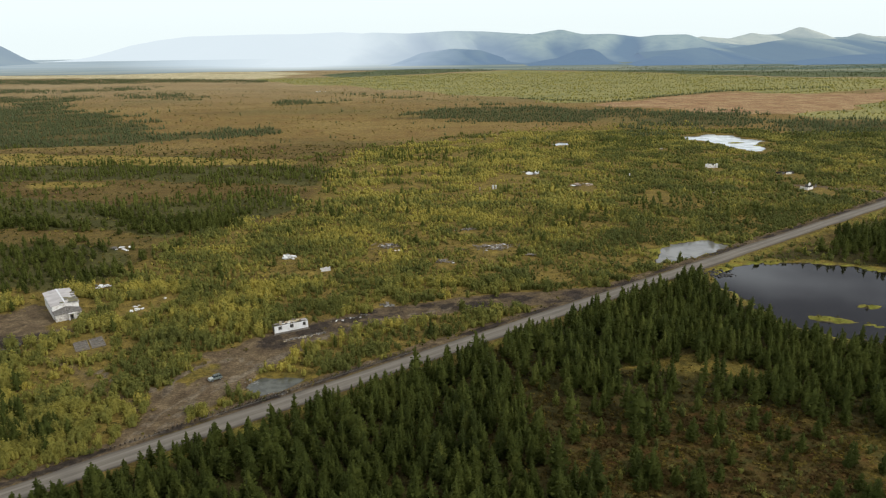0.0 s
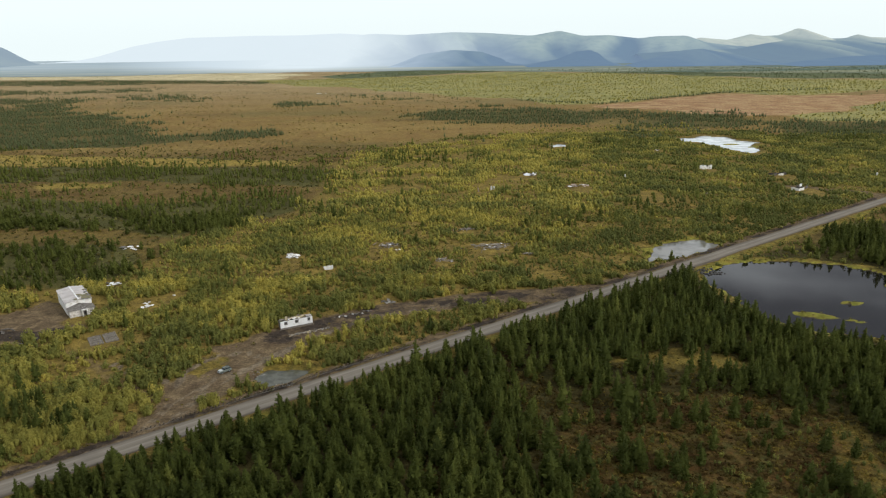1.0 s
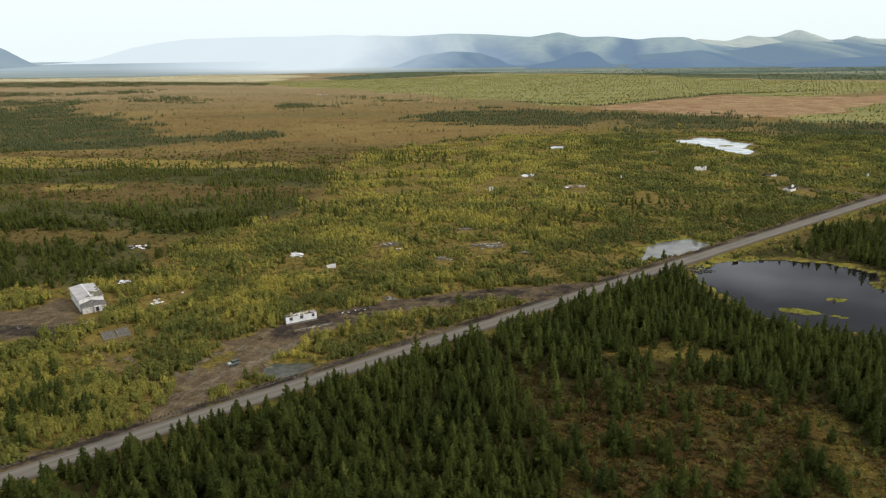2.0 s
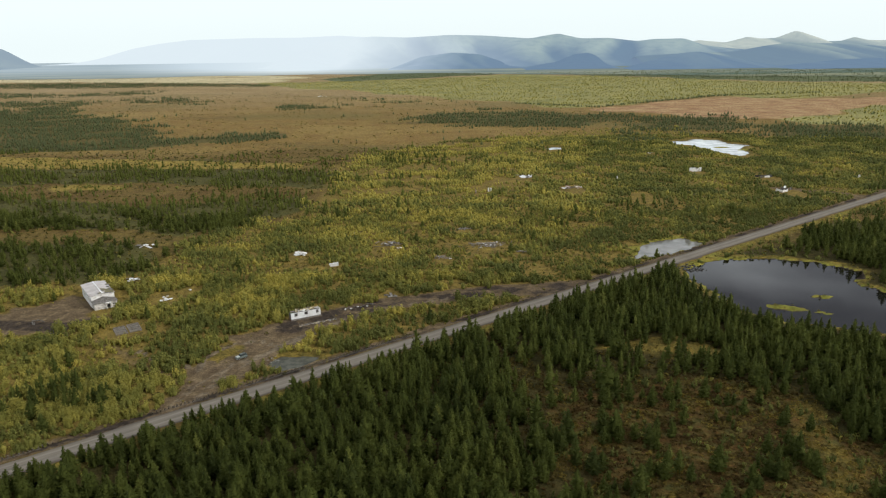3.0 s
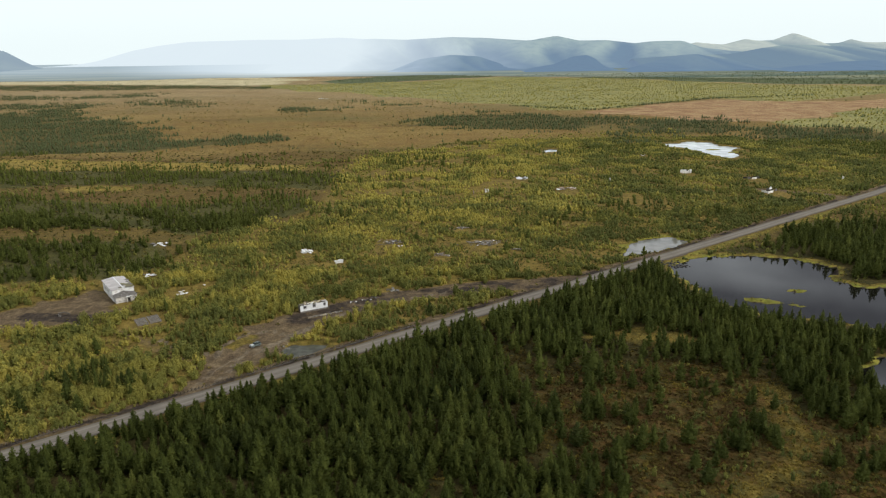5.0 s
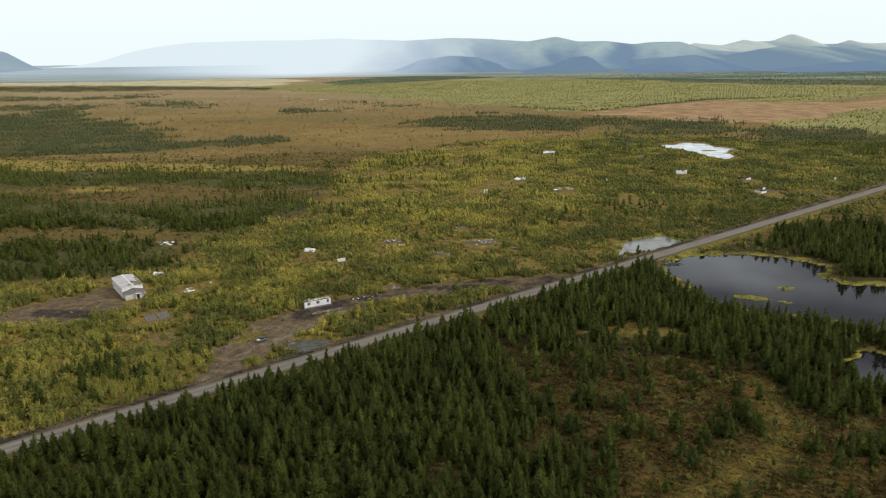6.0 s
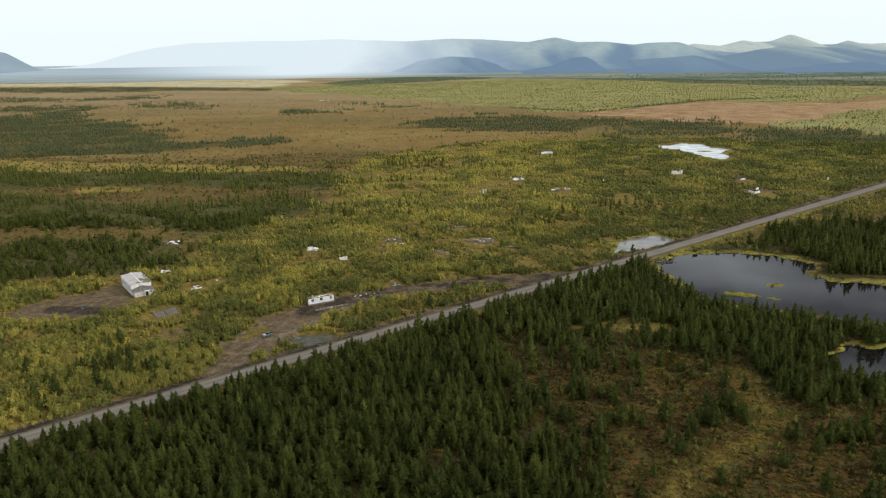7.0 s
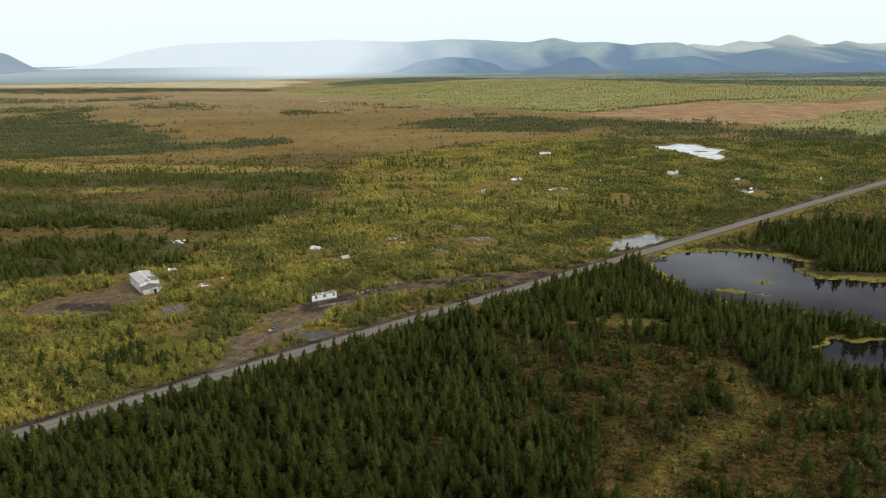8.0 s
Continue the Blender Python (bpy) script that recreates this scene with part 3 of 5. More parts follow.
# ---- far mountains ----
def build_range(name, label, y0, y1, profile, mat, seed, back=250, rough=0.5, bulge=0.9, gully=300):
    px, pz = np.array(profile).T
    x = np.linspace(px[0], px[-1], 90 if px[-1] - px[0] < 1000 else 220)
    p = np.interp(x, px, pz)
    k = np.exp(-np.linspace(-2, 2, 7) ** 2)
    p = np.convolve(np.pad(p, 3, "edge"), k / k.sum(), "valid")
    v = np.linspace(0, 1, 40)
    X, V = np.meshgrid(x, v, indexing="ij")
    foot = np.interp(X, (px[0], px[0] + 0.45 * (px[-1] - px[0])), y0) if isinstance(y0, tuple) else y0
    Y = foot + V * (y1 - foot) + 0.0 * X
    # rounded spurs run down from the crest, with hollows between them
    bend = X + 0.45 * gully * np.sin(2.2 * V + X / (1.7 * gully))
    spur = np.clip(0.5 + 0.6 * wave(bend, 0 * V, gully * 1.5, seed) + 0.3 * wave(bend + 0.6 * gully * V, 0 * V, gully * 0.6, seed + 1), 0, 1)
    s = (1 - (1 - V) ** 1.6) * (1 - bulge) + bulge * step(V, 0.0, 1.0)
    H = np.maximum(p, 0)[:, None] * s * (1 - 0.50 * rough * spur * np.clip(4 * V * (1 - V), 0, 1))
    H = H + np.minimum(p, 0)[:, None] + 0.8 * wave(X, Y, 0.3 * gully, seed + 2) * V * (1 - V) * 4
    Z = np.concatenate([H, np.full((len(x), 1), -30.0)], 1)
    Xb = np.concatenate([X, X[:, -1:]], 1)
    Yb = np.concatenate([Y, np.full((len(x), 1), y1 + back)], 1)
    ob = tagged(new(name, grid_mesh(name, Xb, Yb, Z + 2.5, mat)), label, "mountains", kind="structure")
    hollow = np.concatenate([spur, spur[:, -1:]], 1)
    ob.data.attributes.new("hollow", "FLOAT", "POINT").data.foreach_set("value", hollow.ravel().astype(np.float32))


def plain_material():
    """Strips of wood and meadow; haze painted over them as emission thickens with the distance."""
    n = Net("plain_haze_glow", 1.0, 0, 0.0)
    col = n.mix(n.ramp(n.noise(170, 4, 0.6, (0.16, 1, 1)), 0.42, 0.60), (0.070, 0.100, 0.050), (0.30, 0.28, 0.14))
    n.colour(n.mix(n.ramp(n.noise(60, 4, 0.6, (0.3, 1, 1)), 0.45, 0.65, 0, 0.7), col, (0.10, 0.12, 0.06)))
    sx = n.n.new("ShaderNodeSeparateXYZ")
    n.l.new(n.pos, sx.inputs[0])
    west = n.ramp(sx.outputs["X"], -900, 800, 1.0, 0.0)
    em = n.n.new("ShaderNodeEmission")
    # sunlit glare is painted strongest in the direction of the pale hill
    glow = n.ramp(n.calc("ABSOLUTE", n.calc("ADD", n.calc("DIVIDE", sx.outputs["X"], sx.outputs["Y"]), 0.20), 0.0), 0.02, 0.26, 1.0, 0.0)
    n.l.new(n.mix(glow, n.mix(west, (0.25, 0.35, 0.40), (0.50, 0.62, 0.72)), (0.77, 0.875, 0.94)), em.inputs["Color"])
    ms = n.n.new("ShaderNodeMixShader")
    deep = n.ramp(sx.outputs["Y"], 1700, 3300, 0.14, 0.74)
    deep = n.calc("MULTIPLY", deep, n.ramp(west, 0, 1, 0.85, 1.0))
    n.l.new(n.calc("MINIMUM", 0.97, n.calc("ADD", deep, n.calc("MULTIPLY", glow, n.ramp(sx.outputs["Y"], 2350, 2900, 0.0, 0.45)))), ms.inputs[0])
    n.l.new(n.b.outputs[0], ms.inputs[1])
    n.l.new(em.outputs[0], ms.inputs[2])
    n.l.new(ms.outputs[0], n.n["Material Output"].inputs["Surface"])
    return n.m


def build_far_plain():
    """The plain beyond the last fields, with haze painted on as emission."""
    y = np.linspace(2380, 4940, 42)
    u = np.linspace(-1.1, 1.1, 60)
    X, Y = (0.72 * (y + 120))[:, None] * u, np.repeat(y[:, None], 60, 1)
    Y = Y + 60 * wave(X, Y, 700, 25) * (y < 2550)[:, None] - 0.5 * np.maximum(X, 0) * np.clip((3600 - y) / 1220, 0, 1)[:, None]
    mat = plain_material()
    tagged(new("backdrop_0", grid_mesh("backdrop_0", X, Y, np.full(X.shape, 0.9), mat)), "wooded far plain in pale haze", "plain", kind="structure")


build_far_plain()
# haze and glare colours that the far hills emit
HAZE_GLOW = (0.33, 0.47, 0.68)
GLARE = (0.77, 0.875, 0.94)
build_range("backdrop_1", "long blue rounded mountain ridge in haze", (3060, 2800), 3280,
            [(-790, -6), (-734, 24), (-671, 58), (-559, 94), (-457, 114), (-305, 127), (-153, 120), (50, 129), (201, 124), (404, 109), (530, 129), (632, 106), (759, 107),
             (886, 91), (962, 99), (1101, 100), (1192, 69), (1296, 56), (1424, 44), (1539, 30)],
            emissive_haze_material("ridge_haze_glow", (0.030, 0.065, 0.06), (0.38, 0.43, 0.26), HAZE_GLOW, 0.52, (-420, 420, 0.97, GLARE), (40, 120), 120), 30, 250, 1.5, 0.5, 250)
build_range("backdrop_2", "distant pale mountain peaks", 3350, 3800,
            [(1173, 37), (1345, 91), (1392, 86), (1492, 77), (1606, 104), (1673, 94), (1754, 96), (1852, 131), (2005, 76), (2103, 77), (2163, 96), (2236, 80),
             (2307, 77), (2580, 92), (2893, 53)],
            emissive_haze_material("peak_haze_glow", (0.12, 0.16, 0.12), (0.62, 0.60, 0.40), (0.45, 0.58, 0.70), 0.52, None, (30, 105), 150), 34, 250, 1.4, 0.4, 260)
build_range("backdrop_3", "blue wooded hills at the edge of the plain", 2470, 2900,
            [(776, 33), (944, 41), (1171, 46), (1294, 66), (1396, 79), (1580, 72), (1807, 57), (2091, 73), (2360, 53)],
            emissive_haze_material("hill_haze_glow", (0.045, 0.08, 0.06), (0.34, 0.37, 0.20), (0.31, 0.44, 0.62), 0.54, None, (40, 110), 110), 37, 250, 1.4, 0.5, 230)
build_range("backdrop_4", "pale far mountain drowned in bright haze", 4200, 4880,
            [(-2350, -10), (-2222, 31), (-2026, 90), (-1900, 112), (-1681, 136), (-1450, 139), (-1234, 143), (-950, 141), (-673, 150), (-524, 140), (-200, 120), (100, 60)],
            emissive_haze_material("thick_haze_glow", (0.15, 0.22, 0.25), (0.3, 0.36, 0.36), GLARE, 0.965), 40)
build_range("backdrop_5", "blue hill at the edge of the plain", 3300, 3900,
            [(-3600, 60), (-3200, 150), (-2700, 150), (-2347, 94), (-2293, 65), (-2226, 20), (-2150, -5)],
            emissive_haze_material("west_haze_glow", (0.06, 0.09, 0.07), (0.2, 0.24, 0.14), (0.44, 0.56, 0.70), 0.62), 43)
M_FOOT = emissive_haze_material("foothill_haze_glow", (0.03, 0.06, 0.05), (0.13, 0.17, 0.10), (0.235, 0.35, 0.52), 0.66, None, (20, 90), 140)
M_FOOT_HAZE = emissive_haze_material("hazy_foothill_glow", (0.03, 0.06, 0.05), (0.13, 0.17, 0.10), (0.255, 0.375, 0.55), 0.66, (-230, 110, 0.97, (0.60, 0.72, 0.83)), (20, 90), 140)
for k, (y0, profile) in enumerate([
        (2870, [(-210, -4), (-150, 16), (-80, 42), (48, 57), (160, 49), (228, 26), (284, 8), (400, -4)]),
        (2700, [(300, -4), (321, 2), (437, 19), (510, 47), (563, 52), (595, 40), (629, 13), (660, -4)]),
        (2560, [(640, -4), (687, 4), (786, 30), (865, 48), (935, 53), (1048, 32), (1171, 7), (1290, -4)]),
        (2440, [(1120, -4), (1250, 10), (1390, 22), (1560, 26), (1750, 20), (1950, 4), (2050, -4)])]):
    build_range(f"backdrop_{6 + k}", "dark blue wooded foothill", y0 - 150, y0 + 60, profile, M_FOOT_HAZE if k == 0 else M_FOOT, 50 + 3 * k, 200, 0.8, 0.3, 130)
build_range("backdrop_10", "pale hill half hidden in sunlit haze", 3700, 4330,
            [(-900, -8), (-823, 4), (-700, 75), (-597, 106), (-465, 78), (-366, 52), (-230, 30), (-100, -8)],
            emissive_haze_material("half_haze_glow", (0.03, 0.06, 0.06), (0.30, 0.34, 0.24), GLARE, 0.86, None, (30, 105), 160), 71, 250, 1.3, 0.3, 200)


# ---- plants ----
def trunk_tris(h, r, sides=5):
    a = np.arange(sides) * 2 * np.pi / sides
    base = np.stack([r * np.cos(a), r * np.sin(a), np.full(sides, -0.3)], -1)
    mid = np.stack([0.6 * r * np.cos(a), 0.6 * r * np.sin(a), np.full(sides, 0.5 * h)], -1)
    V = np.concatenate([base, mid, [[0, 0, h]]])
    T = []
    for i in range(sides):
        j = (i + 1) % sides
        T += [(i, j, sides + j), (i, sides + j, sides + i), (sides + i, sides + j, 2 * sides)]
    return V, np.array(T)


def larch(r, layers, n, sprays, thin=0.030):
    """A larch one unit high: a slim ragged core of boughs, and feathery sprays that reach out of it, as vertices and triangles."""
    V, T = [], []
    wide = r.uniform(0.20, 0.285)
    lean = r.uniform(-0.02, 0.02, 2)
    bottom = r.uniform(0.03, 0.10)

    def spread(f):
        return wide * (1 - f ** 1.25) ** 0.80 * (0.70 + 0.30 * min(1.0, f * 5)) + 0.006

    for k in range(layers):
        f = (k + r.uniform(-0.2, 0.3)) / layers if k else 0.0
        z = bottom + (0.92 - bottom) * f
        R = 0.66 * spread(f)
        m = max(3, round(n * (1 - 0.4 * f)))
        a0 = r.uniform(0, 6.28)
        off = r.uniform(-0.15, 0.15, 2) * R
        o = len(V)
        V.append((lean[0] * z, lean[1] * z, min(1.0, z + 1.6 * (1 - bottom) / layers + 0.3 * R)))
        for i in range(2 * m):
            a = a0 + 3.1416 * i / m + r.uniform(-0.2, 0.2)
            q = R * (r.uniform(0.9, 1.3) if i % 2 == 0 else r.uniform(0.5, 0.75))
            V.append((lean[0] * z + off[0] + q * math.cos(a), lean[1] * z + off[1] + q * math.sin(a), z + r.uniform(-0.03, 0.03)))
        T += [(o, o + 1 + i, o + 1 + (i + 1) % (2 * m)) for i in range(2 * m)]
    for k in range(sprays):
        f = ((k + r.uniform(0, 1)) / sprays) ** 1.12 * 0.985
        z = bottom + (1 - bottom) * f
        a, R = r.uniform(0, 6.28), spread(f)
        out = np.array([math.cos(a), math.sin(a), 0])
        side = np.array([-math.sin(a), math.cos(a), 0])
        rise = r.uniform(0.0, 0.45) * R
        root = out * R * r.uniform(0.25, 0.5) + (lean[0] * z, lean[1] * z, z)
        tip = out * R * r.uniform(0.86, 1.10) + (lean[0] * z, lean[1] * z, z + rise)
        w = thin * (0.55 + 0.75 * (1 - f)) * r.uniform(0.8, 1.5)
        roll = r.uniform(-1.1, 1.1)
        across = (side * math.cos(roll) + np.array([0, 0, math.sin(roll)])) * w
        o = len(V)
        V += [tuple(root - across), tuple(root + across), tuple(tip)] if k % 3 == 0 else [tuple(0.7 * root + 0.3 * (tip - out * R)), tuple(tip + across), tuple(0.93 * tip - across + (0, 0, 0.07 * tip[2]))]
        T.append((o, o + 1, o + 2))
    o = len(V)
    V += [(lean[0], lean[1], 1.0), (lean[0] + 0.016, lean[1], 0.86), (lean[0] - 0.010, lean[1] + 0.014, 0.86), (lean[0] - 0.010, lean[1] - 0.014, 0.86)]
    T += [(o, o + 1, o + 2), (o, o + 2, o + 3), (o, o + 3, o + 1)]
    return np.array(V), np.array(T)


def bush(r, leaves, size=0.10, tall=1.0, crowns=3, ring=5):
    """A shrub one unit wide: a few domed, uneven crowns grown together, each with a loose shell of leaf tufts."""
    V, T = [], []
    heads = [(r.normal(0, 0.17), r.normal(0, 0.17), r.uniform(0.20, 0.34), tall * r.uniform(0.50, 1.10)) for _ in range(crowns)] if crowns > 1 else [(0, 0, 0.46, tall)]
    for cx, cy, cr, ch in heads if ring else ():
        o, a0 = len(V), r.uniform(0, 6.28)
        for z, q in ((0.06, 0.85), (0.58, 0.90)):
            for i in range(ring):
                a = a0 + 6.283 * (i + (0.5 if z > 0.1 else 0)) / ring + r.uniform(-0.2, 0.2)
                d = cr * q * r.uniform(0.55, 1.0) * (0.8 if leaves > 20 else 1.0)
                V.append((cx + d * math.cos(a), cy + d * math.sin(a), ch * (z + r.uniform(-0.1, 0.12) * (z > 0.1))))
        V.append((cx + r.normal(0, 0.06), cy + r.normal(0, 0.06), ch * (0.85 if leaves > 20 else 0.98)))
        for i in range(ring):
            j = (i + 1) % ring
            T += [(o + i, o + j, o + ring + i), (o + j, o + ring + j, o + ring + i), (o + ring + i, o + ring + j, o + 2 * ring)]
    for i in range(leaves):
        cx, cy, cr, ch = heads[i % len(heads)]
        n = r.normal(0, 1, 3)
        n[2] = n[2] * 0.9 + 0.45
        n /= np.linalg.norm(n)
        q = r.uniform(0.72, 1.30)
        c = np.array([cx + n[0] * cr * q, cy + n[1] * cr * q, max(0.04, ch * 0.5 + n[2] * ch * 0.5 * q)])
        n = n + r.normal(0, 0.9, 3)
        n /= np.linalg.norm(n)
        a = np.cross(n, r.normal(0, 1, 3))
        a /= np.linalg.norm(a)
        b = np.cross(n, a)
        s = size * r.uniform(0.7, 1.4)
        o = len(V)
        V += [tuple(c + s * a * r.uniform(0.8, 1.2)), tuple(c + s * (b - 0.5 * a) * r.uniform(0.8, 1.1)), tuple(c - s * (b + 0.5 * a) * r.uniform(0.8, 1.1))]
        T.append((o, o + 1, o + 2))
    return np.array(V), np.array(T)


def gather(name, label, category, templates, x, y, wide, tall, tint, mats, trunk=None, sink=0.05):
    """Many plants in one mesh: template k for every k-th plant, each turned, sized and tinted on its own."""
    Vs, Ts, Ms, Is, base = [], [], [], [], 0
    z = height(x, y)
    turn = rng.uniform(0, 6.283, len(x))
    pick = rng.integers(0, len(templates), len(x))
    for k, (V, T) in enumerate(templates):
        kinds = [(V, T, 0)] + ([(*trunk, 1)] if trunk else [])
        i = np.nonzero(pick == k)[0]
        if not len(i):
            continue
        c, s = np.cos(turn[i])[:, None], np.sin(turn[i])[:, None]
        for VV, TT, mi in kinds:
            P = np.empty((len(i), len(VV), 3), np.float32)
            P[..., 0] = x[i, None] + wide[i, None] * (c * VV[:, 0] - s * VV[:, 1])
            P[..., 1] = y[i, None] + wide[i, None] * (s * VV[:, 0] + c * VV[:, 1])
            P[..., 2] = z[i, None] - sink + tall[i, None] * VV[:, 2]
            Vs.append(P.reshape(-1, 3))
            Ts.append((TT[None] + (np.arange(len(i)) * len(VV))[:, None, None] + base).reshape(-1, 3))
            Ms.append(np.full(len(i) * len(TT), mi))
            Is.append(np.repeat(tint[i], len(VV)))
            base += len(i) * len(VV)
    me = tri_mesh(name, np.concatenate(Vs), np.concatenate(Ts), mats, np.concatenate(Ms), np.concatenate(Is))
    return tagged(new(name, me), label, category, kind="stuff")


def sow(x0, x1, y0, y1, gap):
    """Places on a shaken grid."""
    xs, ys = np.meshgrid(np.arange(x0, x1, gap), np.arange(y0, y1, gap))
    return (xs + rng.uniform(-0.5, 0.5, xs.shape) * gap).ravel(), (ys + rng.uniform(-0.5, 0.5, ys.shape) * gap).ravel()


def in_view(x, y, slack=25):
    return np.abs(x) < np.maximum(0.66 * (y + 45), 80) + slack


def open_ground(x, y):
    s, d = road_sd(x, y)
    ok = (np.abs(d) > 5.6) & (pond_depth(x, y) < -1.5)
    ok &= (np.maximum(np.maximum(pond_depth(x, y), pond_depth(x, y - 8)), pond_depth(x, y + 16)) < -2.5) | (y < 560)
    for sx, sy, r in SITES:
        r = r + 0.8
        ok &= np.hypot(x - sx, (y - sy + (7 if sy > 400 else 2.5 if sy > 290 else 0)) * (0.5 if sy > 400 else 0.85)) > r
    return ok


def bare(x, y):
    """1 where the soil lies open."""
    v = step(far_in(x, y, DIRT, 2.5, 10), -2, 2)
    v = np.maximum(v, 1 - step(near_line(x, y, TRACK) + 2.0 * wave(x, y, 14, 17), 5.5, 8.5))
    v = np.maximum(v, step(far_in(x, y, YARD, 3, 12), -2, 2))
    v = np.maximum(v, 1 - step(near_line(x, y, YARD_TRACK), 0.2, 0.8))
    return np.maximum(v, 1 - step(near_line(x, y, PATH_R), 2, 5))


SITES += [(-142, 272, 12.5), (-148, 280, 9), (-135, 264, 8), (-133, 261, 5), (-115.3, 243.6, 6.0), (-119, 238.5, 5.5), (-113, 238.5, 5.5), (-51.5, 250.5, 7), (-67, 218, 5)]
SITES += [(61.4, 531, 6), (229.5, 465, 9), (237, 514, 7), (196, 543, 6), (187, 633, 5), (89, 485, 8), (-70, 334, 6), (-51, 316, 3.5), (-153, 351, 4),
          (-137, 299, 3.5), (-115, 277, 5), (-112, 273, 7), (-106, 285, 4.5), (22, 343, 11), (-28.5, 349, 7), (-22, 274, 4), (32, 479, 2.5), (22, 471, 2), (-21.6, 343, 3), (12, 375, 5), (-0.4, 322, 4), (38, 330, 3.5)]


HEDGE = [(120, 1180), (237, 1092), (482, 1272), (700, 1330)]


def larch_density(x, y):
    s, d = road_sd(x, y)
    clear = step(far_in(x, y, CLEAR, 7, 18), -12, 5)
    near = step(-d, 4.9, 6.8) * (1 - step(y, 300, 330)) * (1 - step(x, 190, 215))
    gap = np.clip(0.95 + 0.55 * wave(x, y, 26, 60), 0.25, 1.2)
    v = 0.165 * near * gap * (1 - clear) * (0.12 + 0.88 * step(near_line(x, y, GAP), 2, 5.5))
    v = v * np.where((x > 20) & (x < 75) & (y > 183) & (y < 222), np.clip(0.5 + 0.9 * wave(x, y, 17, 65), 0.08, 1.0), 1.0)
    v = np.maximum(v, 0.050 * near * clear * np.clip(0.65 + 1.6 * wave(x, y, 20, 61), 0.10, 3))
    v = v * (1 - 0.8 * step(far_in(x, y, GLADE, 5, 12), -3, 3)) * (1 - 0.95 * (1 - step(near_line(x, y, SEDGE_PATH), 4, 7)))
    for poly, dense in BELTS:
        v = np.maximum(v, dense * np.where((y > 640) & (y < 1250), 1.5, 1.0) * step(far_in(x, y, poly, 12 + 14 * (min(q[1] for q in poly) > 600), 50), -8, 8) * np.where(y > 480, np.clip(0.6 + 1.5 * wave(x, y * 1.7, 75, 62), 0.04, 1.5), np.clip(0.7 + 1.0 * wave(x, y, 60, 62), np.where(x > 150, 0.6, 0.04), 1.6)))
    wild = np.where(d > 8, 0.0030 * np.clip(0.3 + 1.3 * wave(x, y * 1.8, 60, 63), 0.05, 3.5) * (1 + 1.5 * (y > 380) * (y < 640)), 0.0)
    wild = wild * (1 - 0.45 * step(y, 600, 800)) * np.where(y > 600, np.clip(-0.15 + 2.6 * wave(x, y * 2.5, 85, 66), 0.06, 3.0), 1.0)
    fields = np.maximum(step(far_in(x, y, YIELD, 20, 150), -20, 5), step(far_in(x, y, RED, 14, 100), -15, 5))
    v = np.maximum(v, wild * (1 - fields) * (1 - 0.85 * step(y, 1100, 1500)))
    return np.maximum(v, 0.05 * (1 - step(near_line(x, y, HEDGE), 3, 7)))


